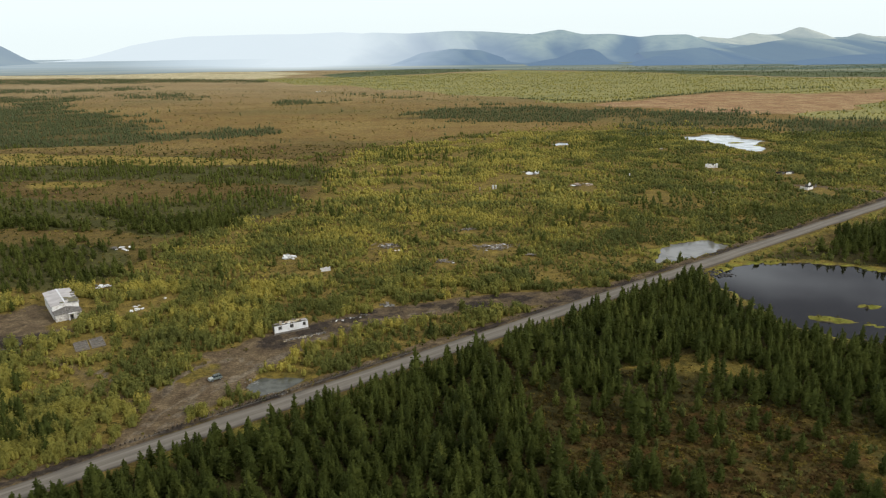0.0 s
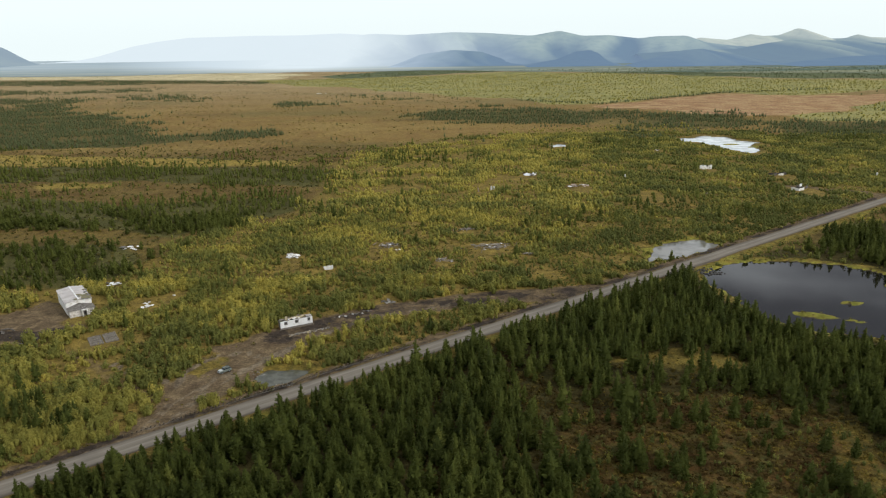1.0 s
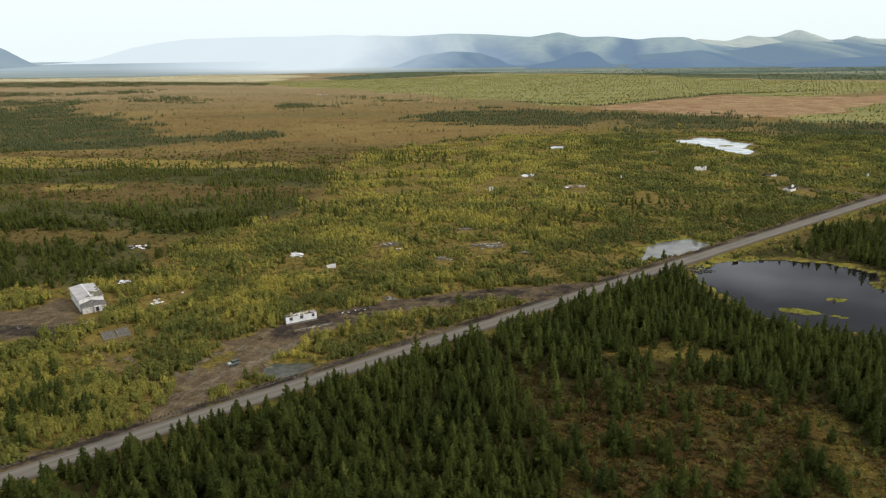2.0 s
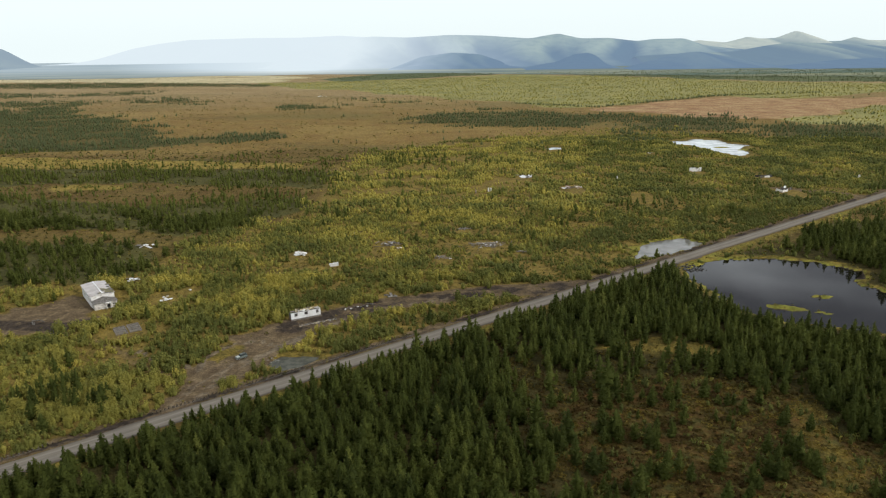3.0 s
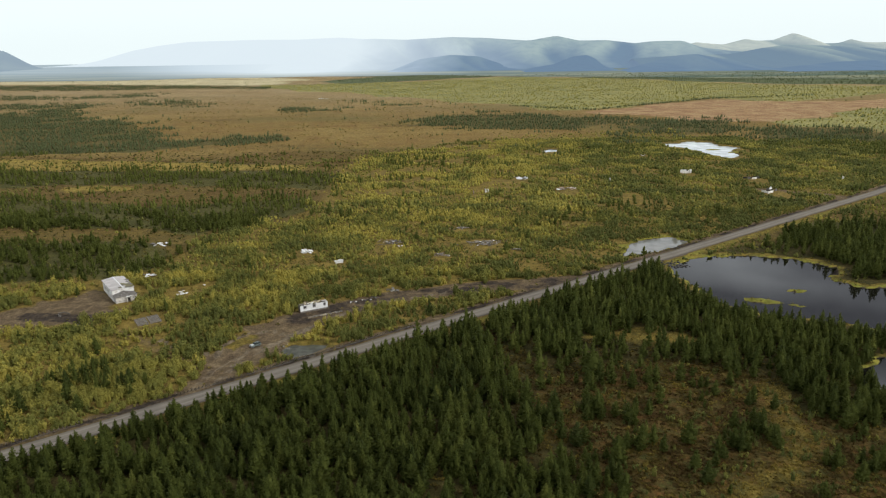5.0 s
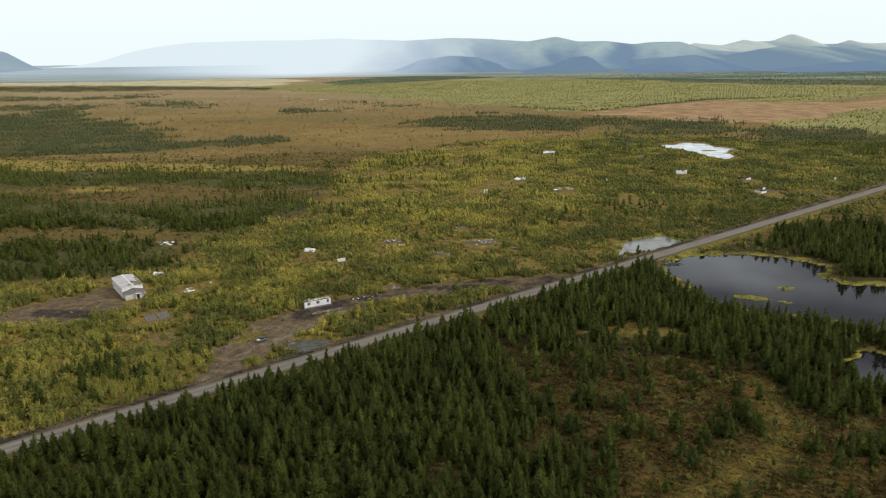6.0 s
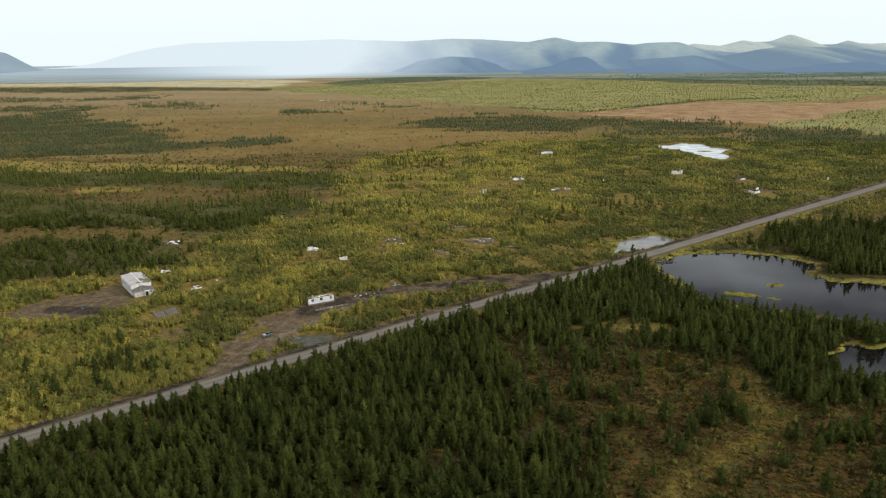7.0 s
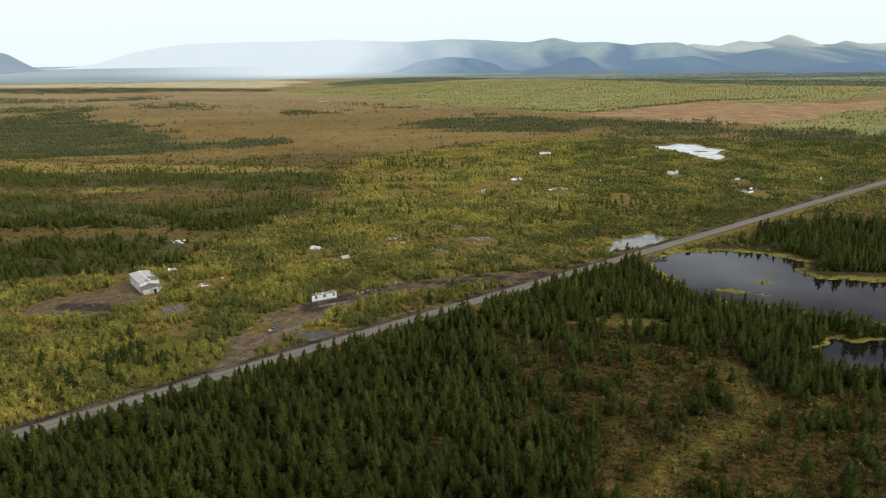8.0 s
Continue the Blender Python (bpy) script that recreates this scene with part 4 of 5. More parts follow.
def build_larches():
    r = np.random.default_rng(11)
    fine = [larch(r, 5, 6, 430, 0.022) for _ in range(8)]
    near = [larch(r, 4, 5, 142, 0.032) for _ in range(10)]
    mid = [larch(r, 4, 4, 80, 0.041) for _ in range(10)]
    far = [larch(r, 2, 3, 8, 0.07) for _ in range(6)]
    dots = [larch(r, 1, 3, 6, 0.10) for _ in range(6)]
    X, Y, keep = [], [], []
    for y0, y1, gap in ((-70, 62, 4.5), (62, 420, 2.35), (420, 1250, 4.6), (1250, 2360, 5.0)):
        w = max(110, 0.66 * (y1 + 45) + 30)
        x, y = sow(-w, w, y0, y1, gap)
        i = in_view(x, y)
        x, y = x[i], y[i]
        i = rng.uniform(0, 1, len(x)) < larch_density(x, y) * gap * gap
        x, y = x[i], y[i]
        i = open_ground(x, y) & (bare(x, y) < 0.5) & (far_in(x, y, POND_B) < -9)
        X.append(x[i])
        Y.append(y[i])
    x, y = np.concatenate(X), np.concatenate(Y)
    s, d = road_sd(x, y)
    in_forest = (d < -6) & (y < 330)
    h = np.where(in_forest, rng.normal(6.0, 1.7, len(x)), rng.normal(5.6, 1.5, len(x)))
    h = np.where(far_in(x, y, CLEAR) > 3, h * rng.choice([0.4, 0.7, 0.95], len(x)), h)
    h = np.where((y > 285) & (d > 8), h * 0.78, h)
    h = np.where(far_in(x, y, POND_WOOD) > -3, h * 1.02, h)
    h = np.clip(h * (1 - 0.28 * (1 - step(-d, 5, 13)) * (d < 0)), 2.0, 13.0)
    wide = h * rng.uniform(0.88, 1.25, len(x)) * (1 + 0.45 * (d > 8) * step(y, 270, 380))
    wide = np.where(far_in(x, y, CLEAR) > 0, wide * 1.12, wide)
    h = np.where(y > 1250, h * 0.8, np.where((y > 640) & (d > 8), h * 0.85, h))
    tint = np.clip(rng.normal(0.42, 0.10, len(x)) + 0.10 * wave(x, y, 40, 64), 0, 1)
    # larches farther off get a lighter tint that imitates haze
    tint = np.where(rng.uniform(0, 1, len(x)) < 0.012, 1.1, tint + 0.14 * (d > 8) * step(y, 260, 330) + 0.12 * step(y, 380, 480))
    # the trees that the camera passes nearest stand one by one
    stretch = (d < -6) & (np.abs(x - 5) < 62) & (y > 92) & (y < 178)
    idx = np.nonzero(stretch)[0]
    idx = idx[np.argsort(y[idx])][:300]
    single = np.zeros(len(x), bool)
    single[idx] = True
    masters = []
    for V, T in fine:
        crown = tri_mesh("crown", V * 8.0, T, [M_LARCH], None, np.full(len(V), 0.42))
        masters.append(crown)
    tv, tt = trunk_tris(0.93, 0.014)
    tmesh = tri_mesh("trunk", tv * 8.0, tt, [M_BARK])
    z = height(x, y)
    for n, i in enumerate(idx):
        ob = thing("larch_tree", Matrix.LocRotScale((x[i], y[i], z[i] - 0.05), Euler((0, 0, rng.uniform(0, 6.28))), (wide[i] / 8, wide[i] / 8, h[i] / 8)),
                   "pointed green larch tree in dense forest" if far_in(x[i], y[i], CLEAR) < 0 else "lone pointed green larch in a mossy clearing", "tree", "larches by the road")
        for key, me in (("trunk", tmesh), ("crown", masters[n % 8])):
            p = new(key, me)
            p.parent = ob
    rest = ~single
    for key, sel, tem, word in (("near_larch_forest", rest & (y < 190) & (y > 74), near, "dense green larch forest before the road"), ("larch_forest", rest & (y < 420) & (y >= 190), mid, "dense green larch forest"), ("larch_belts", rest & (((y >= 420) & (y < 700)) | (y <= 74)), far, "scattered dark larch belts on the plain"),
                                ("plain_woods", rest & (y >= 700) & (y < 1250), dots, "hazy grey-green larch woods out on the plain"),
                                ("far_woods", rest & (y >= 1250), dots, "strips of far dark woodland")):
        gather(key, word, "forest", tem, x[sel], y[sel], wide[sel], h[sel], tint[sel], [M_LARCH if key in ("near_larch_forest", "larch_forest", "larch_belts") else M_HAZED_LARCH, M_BARK], trunk_tris(0.9, 0.015, 3) if key.endswith("forest") else None)


def bush_density(x, y):
    s, d = road_sd(x, y)
    land = step(far_in(x, y, BUSH, 22, 55), -10 - 18 * (y > 600), 14) * (d > 7.5)
    for poly, _ in BELTS[:3]:
        land = land * (1 - 0.85 * step(far_in(x, y, poly, 10, 40), -4, 8))
    land = land * np.where((y > 460) & (x < 60), np.clip(0.55 + 0.9 * wave(x, y * 1.5, 45, 86), 0.06, 1), 1.0)
    v = np.where(y > 300, 0.32, 0.25) * land * np.clip(0.98 + 0.75 * wave(x, y * 1.5, 26, 70) + 0.55 * wave(x * 0.7, y * 1.6, 75, 71) * (y > 280), 0.08, 1.45)
    v = v * (1 - 0.97 * bare(x, y)) * np.where((d < 9) & (s > -60), 0.15, 1.0) * np.where(np.hypot(x + 47, y - 214) < 10, 0.15, 1.0)
    # thickets between the road and the dirt track
    v = np.maximum(v, 0.28 * (d > 9) * (d < 22) * step(s, -36, -28) * (1 - step(s, 60, 90)) * np.clip(0.9 + 0.7 * wave(x, y, 14, 74), 0.1, 1.4))
    v = np.maximum(v, 0.22 * (d > 8.5) * (d < 45) * (1 - step(s, -108, -95)) * (1 - bare(x, y)))
    edge = (d < -7) * (d > -75) * step(s, 120, 150) * (1 - step(far_in(x, y, POND_WOOD, 8, 30), -4, 4))
    v = np.maximum(v, 0.13 * edge)
    v = np.maximum(v, 0.006 * (d > 8) * (y < 650))
    v = np.maximum(v, 0.03 * (d < -6) * (d > -14) * (y < 300))
    v = np.where((y > 380) & (y < 760), v * 1.1, v)
    far = np.maximum(step(far_in(x, y, YIELD, 20, 150), -20, 20), step(far_in(x, y, YELLOW_R, 20, 100), -20, 20))
    v = np.maximum(v, 0.016 * far * (y > 760) * np.clip(0.7 + 0.8 * wave(x * 0.5, y * 1.5, 70, 78), 0.1, 2))
    return v * (1 - step(far_in(x, y, RED, 14, 100), -10, 10)) * (1 - 0.985 * bare(x, y))


def build_bushes():
    r = np.random.default_rng(12)
    fine = [bush(r, 270, 0.052, 1.0, 5, 5) for _ in range(8)]
    mid = [bush(r, 50, 0.092, 1.0, 3, 4) for _ in range(10)]
    small = [bush(r, 9, 0.14, 1.0, 2, 3) for _ in range(10)]
    far = [bush(r, 1, 0.2, 1.0, 1, 3) for _ in range(10)]
    X, Y = [], []
    for y0, y1, gap in ((70, 300, 1.75), (300, 420, 1.5), (420, 760, 1.8), (760, 1300, 6.0), (1300, 2100, 9.0)):
        w = max(110, 0.66 * (y1 + 45) + 30)
        x, y = sow(-w, w, y0, y1, gap)
        i = in_view(x, y)
        x, y = x[i], y[i]
        dens = bush_density(x, y)
        i = rng.uniform(0, 1, len(x)) < dens * gap * gap * (1.0 if y1 < 800 else 0.8)
        x, y = x[i], y[i]
        i = open_ground(x, y)
        X.append(x[i])
        Y.append(y[i])
    x, y = np.concatenate(X), np.concatenate(Y)
    s, d = road_sd(x, y)
    wide = np.clip(rng.normal(2.6, 0.9, len(x)) * (1 + 0.3 * wave(x, y, 30, 73)), 0.9, 5.2)
    wide = np.where((d < -6) & (y < 300), wide * 0.5, wide)
    wide = np.where(y > 300, wide * 0.82, wide)
    wide = np.where(y > 860, rng.uniform(2.0, 4.0, len(x)), wide)
    tall = np.minimum(wide * rng.uniform(0.66, 1.10, len(x)), 4.0) * np.where(y > 760, 0.7, np.where(y > 300, 0.85, 1.0))
    tint = np.clip(rng.normal(0.46, 0.15, len(x)) - 0.14 * (1 - step(y, 200, 260)) + 0.12 * step(-x, 95, 130) * (y < 300) + 0.28 * wave(x, y, 48, 75) + 0.16 * wave(x, y * 1.6, 17, 76) + 0.44 * step(y, 300, 520) - 0.42 * step(x - 0.2 * (y - 300), 0, 120) * step(y, 230, 330) + 0.22 * wave(x, y * 2.2, 75, 77) * (y > 330) - 0.35 * np.clip(wave(x, y * 1.4, 33, 79), 0, 1) * np.where(y > 400, 0.4, 1.0) * (y > 200) - 0.28 * (d > 8) * (d < 24) * (s > -36) * (s < 90), 0, 1.05)
    tint = np.where((far_in(x, y, BUSH) < -6) & (d > 8) & (y < 760), 0.55 * tint, tint)
    tint = np.where(y > 760, rng.uniform(0.50, 1.05, len(x)), tint)
    stretch = (d > 8) & (np.abs(x + 75) < 48) & (y > 175) & (y < 262)
    idx = np.nonzero(stretch)[0]
    idx = idx[np.argsort(y[idx])][:280]
    single = np.zeros(len(x), bool)
    single[idx] = True
    crowns = [tri_mesh("foliage", V * 3.0, T, [M_BUSH], None, np.full(len(V), 0.60)) for V, T in fine]
    stem_v, stem_t = [], []
    for a in range(5):
        V, T = trunk_tris(0.62, 0.018, 3)
        V = V + np.array([0.30 * math.cos(a * 1.256), 0.30 * math.sin(a * 1.256), 0]) * np.clip(V[:, 2:], 0, 1)
        stem_t.append(T + len(V) * a)
        stem_v.append(V)
    stems = tri_mesh("stems", np.concatenate(stem_v) * 3.0, np.concatenate(stem_t), [M_BARK])
    z = height(x, y)
    for n, i in enumerate(idx):
        ob = thing("willow_bush", Matrix.LocRotScale((x[i], y[i], z[i] - 0.05), Euler((0, 0, rng.uniform(0, 6.28))), (wide[i] / 3, wide[i] / 3, tall[i] / 3)),
                   "rounded yellow-green willow bush in autumn scrub", "bush", "bushes in the scrub")
        for key, me in (("stems", stems), ("foliage", crowns[n % 8])):
            p = new(key, me)
            p.parent = ob
    rest = ~single
    for key, sel, tem, word in (("willow_scrub", rest & (y < 300), mid, "dense yellow-green willow scrub"), ("middle_scrub", rest & (y >= 300) & (y < 420), small, "close yellow-green willow scrub with openings"),
                                ("far_scrub", rest & (y >= 420), far, "distant yellow-green scrub on the plain")):
        gather(key, word, "scrub", tem, x[sel], y[sel], wide[sel], tall[sel], tint[sel], [M_BUSH])


def build_undergrowth():
    """Knee-high dwarf birch in the clearing, and tussocks between the bushes."""
    r = np.random.default_rng(14)
    low = [bush(r, 11, 0.23, 0.7, 3, 0) for _ in range(8)]
    x, y = sow(-20, 200, 70, 235, 0.98)
    inside = np.maximum(far_in(x, y, CLEAR, 5, 18), 3.5 - near_line(x, y, GAP))
    s, d = road_sd(x, y)
    i = in_view(x, y) & (d < -6) & (rng.uniform(0, 1, len(x)) < np.where(inside > -3, 0.9, 0.25) * np.clip(0.9 + 0.6 * wave(x, y, 9, 81), 0.2, 1.3)) & open_ground(x, y)
    x, y = x[i], y[i]
    path = 1 - step(near_line(x, y, SEDGE_PATH), 3, 8)
    glade = step(far_in(x, y, GLADE, 3, 12), -2, 2)
    wide = rng.uniform(0.6, 1.9, len(x)) * (1 - 0.25 * np.maximum(path, glade))
    tint = np.clip(rng.normal(0.46, 0.24, len(x)) + 0.35 * wave(x, y, 14, 82) + 0.45 * np.maximum(path, glade), 0, 1.1)
    gather("dwarf_birch", "low brown and olive dwarf birch on a boggy clearing", "shrubs", low, x, y, wide, wide * rng.uniform(0.4, 0.75, len(x)), tint, [M_DWARF])
    # saplings and green shrubs in the clearing
    x, y = sow(-10, 190, 75, 215, 2.2)
    s, d = road_sd(x, y)
    i = in_view(x, y) & (d < -8) & (far_in(x, y, CLEAR, 5, 18) > -4) & (rng.uniform(0, 1, len(x)) < 0.10 + 0.45 * np.clip(0.3 + wave(x, y, 12, 85), 0, 1)) & open_ground(x, y)
    x, y = x[i], y[i]
    wide = rng.uniform(0.8, 2.2, len(x))
    green = [bush(r, 26, 0.12, 1.0, 2, 4) for _ in range(6)]
    gather("sapling_scrub", "small green and yellow shrubs in a boggy clearing", "shrubs", green, x, y, wide, wide * rng.uniform(0.7, 1.3, len(x)), np.clip(rng.normal(0.22, 0.25, len(x)), 0, 0.9), [M_BUSH])
    x, y = sow(-330, 330, 110, 430, 2.1)
    s, d = road_sd(x, y)
    land = np.maximum(step(far_in(x, y, BUSH, 14, 60), -10, 10) * (d > 6.8), 0.8 * step(pond_depth(x, y), -10, -4)) * (1 - 0.94 * bare(x, y))
    land = np.maximum(land, 0.7 * (d < -4.6) * (d > -10))
    i = in_view(x, y) & (np.abs(d) > 4.8) & (pond_depth(x, y) < -0.8) & (rng.uniform(0, 1, len(x)) < 0.5 * land)
    for sx, sy, rad in SITES:
        i &= np.hypot(x - sx, y - sy) > rad * 0.75
    x, y = x[i], y[i]
    wide = rng.uniform(0.7, 1.8, len(x))
    tint = np.clip(rng.normal(0.45, 0.25, len(x)) + 0.3 * wave(x, y, 20, 83), 0, 1.1)
    gather("tussocks", "yellow and brown sedge tussocks between bushes", "grass", low, x, y, wide, wide * rng.uniform(0.4, 0.8, len(x)), tint, [M_HEATHER])
    x, y = sow(-700, 700, 560, 1500, 9.0)
    fields = np.maximum(step(far_in(x, y, YIELD, 20, 150), -20, 5), np.maximum(step(far_in(x, y, BUSH, 14, 60), -10, 10), step(far_in(x, y, RED, 14, 100), -15, 5)))
    i = in_view(x, y) & (fields < 0.5) & (rng.uniform(0, 1, len(x)) < 0.05 + 1.2 * np.clip(wave(x * 0.6, y * 1.5, 55, 84), 0, 1)) & open_ground(x, y)
    x, y = x[i], y[i]
    wide = rng.uniform(1.0, 3.0, len(x))
    tiny = [bush(r, 7, 0.32, 0.7, 3, 0) for _ in range(6)]
    gather("heath_shrubs", "low brown shrubs scattered over the heath", "shrubs", tiny, x, y, wide, wide * 0.55, np.clip(rng.normal(0.8, 0.3, len(x)), 0, 1.1), [M_HEATHER])
    x, y = sow(-460, -60, 300, 690, 3.2)
    out = -far_in(x, y, BUSH, 22, 55)
    i = in_view(x, y) & (out > 0) & (rng.uniform(0, 1, len(x)) < np.clip(0.35 + 0.5 * wave(x, y * 1.6, 30, 87), 0.05, 0.9)) & open_ground(x, y)
    x, y = x[i], y[i]
    wide = rng.uniform(0.8, 2.6, len(x))
    gather("heath_tussocks", "low rusty and olive shrubs between the larch belts", "shrubs", tiny, x, y, wide, wide * rng.uniform(0.4, 0.75, len(x)), np.clip(rng.normal(0.35, 0.3, len(x)), 0, 1.1), [M_HEATHER])


build_larches()
build_bushes()
build_undergrowth()


# ---- buildings and wrecks ----
def wall_bm(length, tall, thick, holes):
    """A wall along x with holes (x0, x1, z0, z1) that go through it."""
    bm = bmesh.new()
    xs = sorted({0.0, length, *[h[0] for h in holes], *[h[1] for h in holes]})
    for a, b in zip(xs, xs[1:]):
        cut = sorted((h[2], h[3]) for h in holes if h[0] <= a + 1e-6 and h[1] >= b - 1e-6)
        z = -0.3
        for lo, hi in cut:
            if lo > z:
                bm_box(bm, a, b, 0, thick, z, lo)
            z = hi
        if z < tall:
            bm_box(bm, a, b, 0, thick, z, tall)
    bmesh.ops.remove_doubles(bm, verts=bm.verts, dist=1e-4)
    return bm


def place(ob, x, y, z, rz=0):
    ob.matrix_basis = pose(x, y, z, 0, 0, rz)
    return ob


def polygon_part(name, pts, thick, material, parent, label=""):
    """A flat sheet through the points with a thickness downwards."""
    bm = bmesh.new()
    top = [bm.verts.new(p) for p in pts]
    low = [bm.verts.new((p[0], p[1], p[2] - thick)) for p in pts]
    bm.faces.new(top)
    bm.faces.new(low[::-1])
    for i in range(len(pts)):
        j = (i + 1) % len(pts)
        bm.faces.new((top[i], low[i], low[j], top[j]))
    return part(name, bm, material, parent, label)


def build_hall():
    x0, y0 = -138.6, 265.7
    hall = thing("abandoned_building", pose(x0, y0, 0.05, 0, 0, 37), "derelict whitewashed hall with a pale felt roof and low porch annex", "building")
    W, L, H, R = 8.6, 17.4, 4.55, 5.05
    t = 0.35
    win = [(x, x + 1.3, 1.6, 3.2) for x in (1.2, 4.0, 6.8, 9.6, 12.4, 15.0)]
    w = part("wall", wall_bm(L, H, t, win), M_WHITE, hall, "stained whitewashed side wall with empty windows")
    w.matrix_basis = Matrix(((0, 1, 0, 0), (1, 0, 0, 0), (0, 0, 1, 0), (0, 0, 0, 1)))
    w = part("wall", wall_bm(L, H, t, win[::2]), M_WHITE, hall)
    w.matrix_basis = Matrix(((0, -1, 0, W), (1, 0, 0, 0), (0, 0, 1, 0), (0, 0, 0, 1)))
    for x in (0, L - t):
        w = part("wall", wall_bm(W - 2 * t - 0.01, H, t, [(3.6, 4.8, 0, 2.1)] if x == 0 else []), M_WHITE, hall, "bright whitewashed end wall" if x == 0 else "")
        place(w, t + 0.005, x, 0)
        g = bmesh.new()
        tri = [(0, 0, H), (W, 0, H), (W / 2, 0, R)]
        f, b = [g.verts.new((p[0], x, p[2])) for p in tri], [g.verts.new((p[0], x + t, p[2])) for p in tri]
        g.faces.new(f)
        g.faces.new(b[::-1])
        for i in range(3):
            g.faces.new((f[i], b[i], b[(i + 1) % 3], f[(i + 1) % 3]))
        part("gable", g, M_WHITE, hall)
    for i, (_, _, z1, z2) in enumerate(win):
        fr = bmesh.new()
        a, b = win[i][0], win[i][1]
        bm_box(fr, 0.12, 0.22, a, b, z1, z1 + 0.1)
        bm_box(fr, 0.12, 0.22, a, b, z2 - 0.1, z2)
        bm_box(fr, 0.12, 0.22, (a + b) / 2 - 0.05, (a + b) / 2 + 0.05, z1, z2)
        part("window_frame", fr, M_GREY, hall)
    box_part("floor", (t, W - t, t, L - t, -0.1, 0.05), M_CONC, hall)
    o = 0.35
    # each roof slope in strips of felt, some lifted
    for side in (0, 1):
        n = 6
        for k in range(n):
            ya, yb = -o + (L + 2 * o) * k / n, -o + (L + 2 * o) * (k + 1) / n - 0.04
            lift = 0.03 * ((k * 7 + side * 3) % 3)
            e = -o if side == 0 else W + o
            ze = H - o * (R - H) / (W / 2) + 0.10 + lift
            zr = R + 0.12 + lift
            pts = [(e, ya, ze), (W / 2, ya, zr), (W / 2, yb, zr), (e, yb, ze)]
            polygon_part("roof_sheet", pts if side == 0 else pts[::-1], 0.10, M_ROOF_PALE, hall)
    polygon_part("ridge_cap", [(W / 2 - 0.25, -o, R + 0.24), (W / 2 + 0.25, -o, R + 0.24), (W / 2 + 0.25, L + o, R + 0.24), (W / 2 - 0.25, L + o, R + 0.24)], 0.06, M_SHEET, hall, "white ridge strip")
    r = np.random.default_rng(5)
    for k in range(34):
        mx, my = r.uniform(4.8, 8.6), r.uniform(-0.1, 1.0) ** 1.0 * 6.0
        if k > 24:
            mx, my = r.uniform(7.9, 8.7), r.uniform(0.0, 15.0)
        if k > 30:
            mx, my = r.uniform(2.5, 4.2), r.uniform(0.2, 1.8)
        s = r.uniform(0.35, 0.95)
        bm = bmesh.new()
        bmesh.ops.create_cone(bm, cap_ends=True, segments=9, radius1=s, radius2=s * 0.8, depth=0.06)
        for v in bm.verts:
            v.co.x *= 1 + r.uniform(-0.25, 0.25)
            v.co.y *= 1 + r.uniform(-0.25, 0.25)
        zz = R + 0.12 - abs(mx - W / 2) * (R - H) / (W / 2) + 0.10
        place(part("moss_patch", bm, M_MOSS if k % 3 else M_GREY, hall), mx, my, zz)
    polygon_part("roof_edge", [(W + o + 0.02, -o, H + 0.10), (W + o + 0.02, L + o, H + 0.10), (W + o - 0.15, L + o, H + 0.17), (W + o - 0.15, -o, H + 0.17)], 0.16, M_GREY, hall)
    # the annex in front
    D, E, A = 4.3, 2.5, 3.75
    aw = part("annex_wall", wall_bm(W - 0.3, E, 0.3, [(4.6, 5.6, 0, 2.1), (6.7, 7.3, 1.1, 1.8)]), M_PEEL, hall, "peeling white porch wall with a dark doorway")
    place(aw, 0.15, -D, 0)
    for x, m in ((0.15, Matrix(((0, 1, 0, 0.15), (1, 0, 0, -D + 0.31), (0, 0, 1, 0), (0, 0, 0, 1)))), (1, Matrix(((0, -1, 0, W - 0.15), (1, 0, 0, -D + 0.31), (0, 0, 1, 0), (0, 0, 0, 1))))):
        s = part("annex_wall", wall_bm(D - 0.32, E, 0.3, [(1.2, 2.1, 1.0, 1.9)]), M_PEEL, hall)
        s.matrix_basis = m
    box_part("annex_floor", (0.5, W - 0.5, -D + 0.31, -0.02, -0.1, 0.04), M_CONC, hall)
    c, f0, f1 = (W / 2, -0.03, A), (-0.2, -D - 0.3, E), (W + 0.2, -D - 0.3, E)
    for j in range(7):
        a, b = j / 7, (j + 1) / 7 - 0.012
        pa, pb = [tuple(f0[i] + (f1[i] - f0[i]) * q for i in range(3)) for q in (a, b)]
        top_a, top_b = [tuple(p[i] + (c[i] - p[i]) * 0.985 for i in range(3)) for p in (pa, pb)]
        up = 0.05 + 0.03 * (j % 3)
        polygon_part("roof_board", [(p[0], p[1], p[2] + up) for p in (pa, pb, top_b, top_a)], 0.06, M_GREY, hall)
    polygon_part("roof_board", [(-0.2, -0.03, E + 0.06), f0, c], 0.08, M_GREY, hall)
    polygon_part("roof_board", [f1, (W + 0.2, -0.03, E + 0.06), c], 0.08, M_GREY, hall)
    porch = bmesh.new()
    bm_box(porch, 4.2, 4.4, -D - 1.0, -D - 0.02, -0.3, 2.3)
    bm_box(porch, 5.8, 6.0, -D - 1.0, -D - 0.02, -0.3, 2.3)
    bm_box(porch, 4.1, 6.1, -D - 1.1, -D - 0.02, 2.3, 2.5)
    part("porch", porch, M_WHITE, hall, "white door porch")


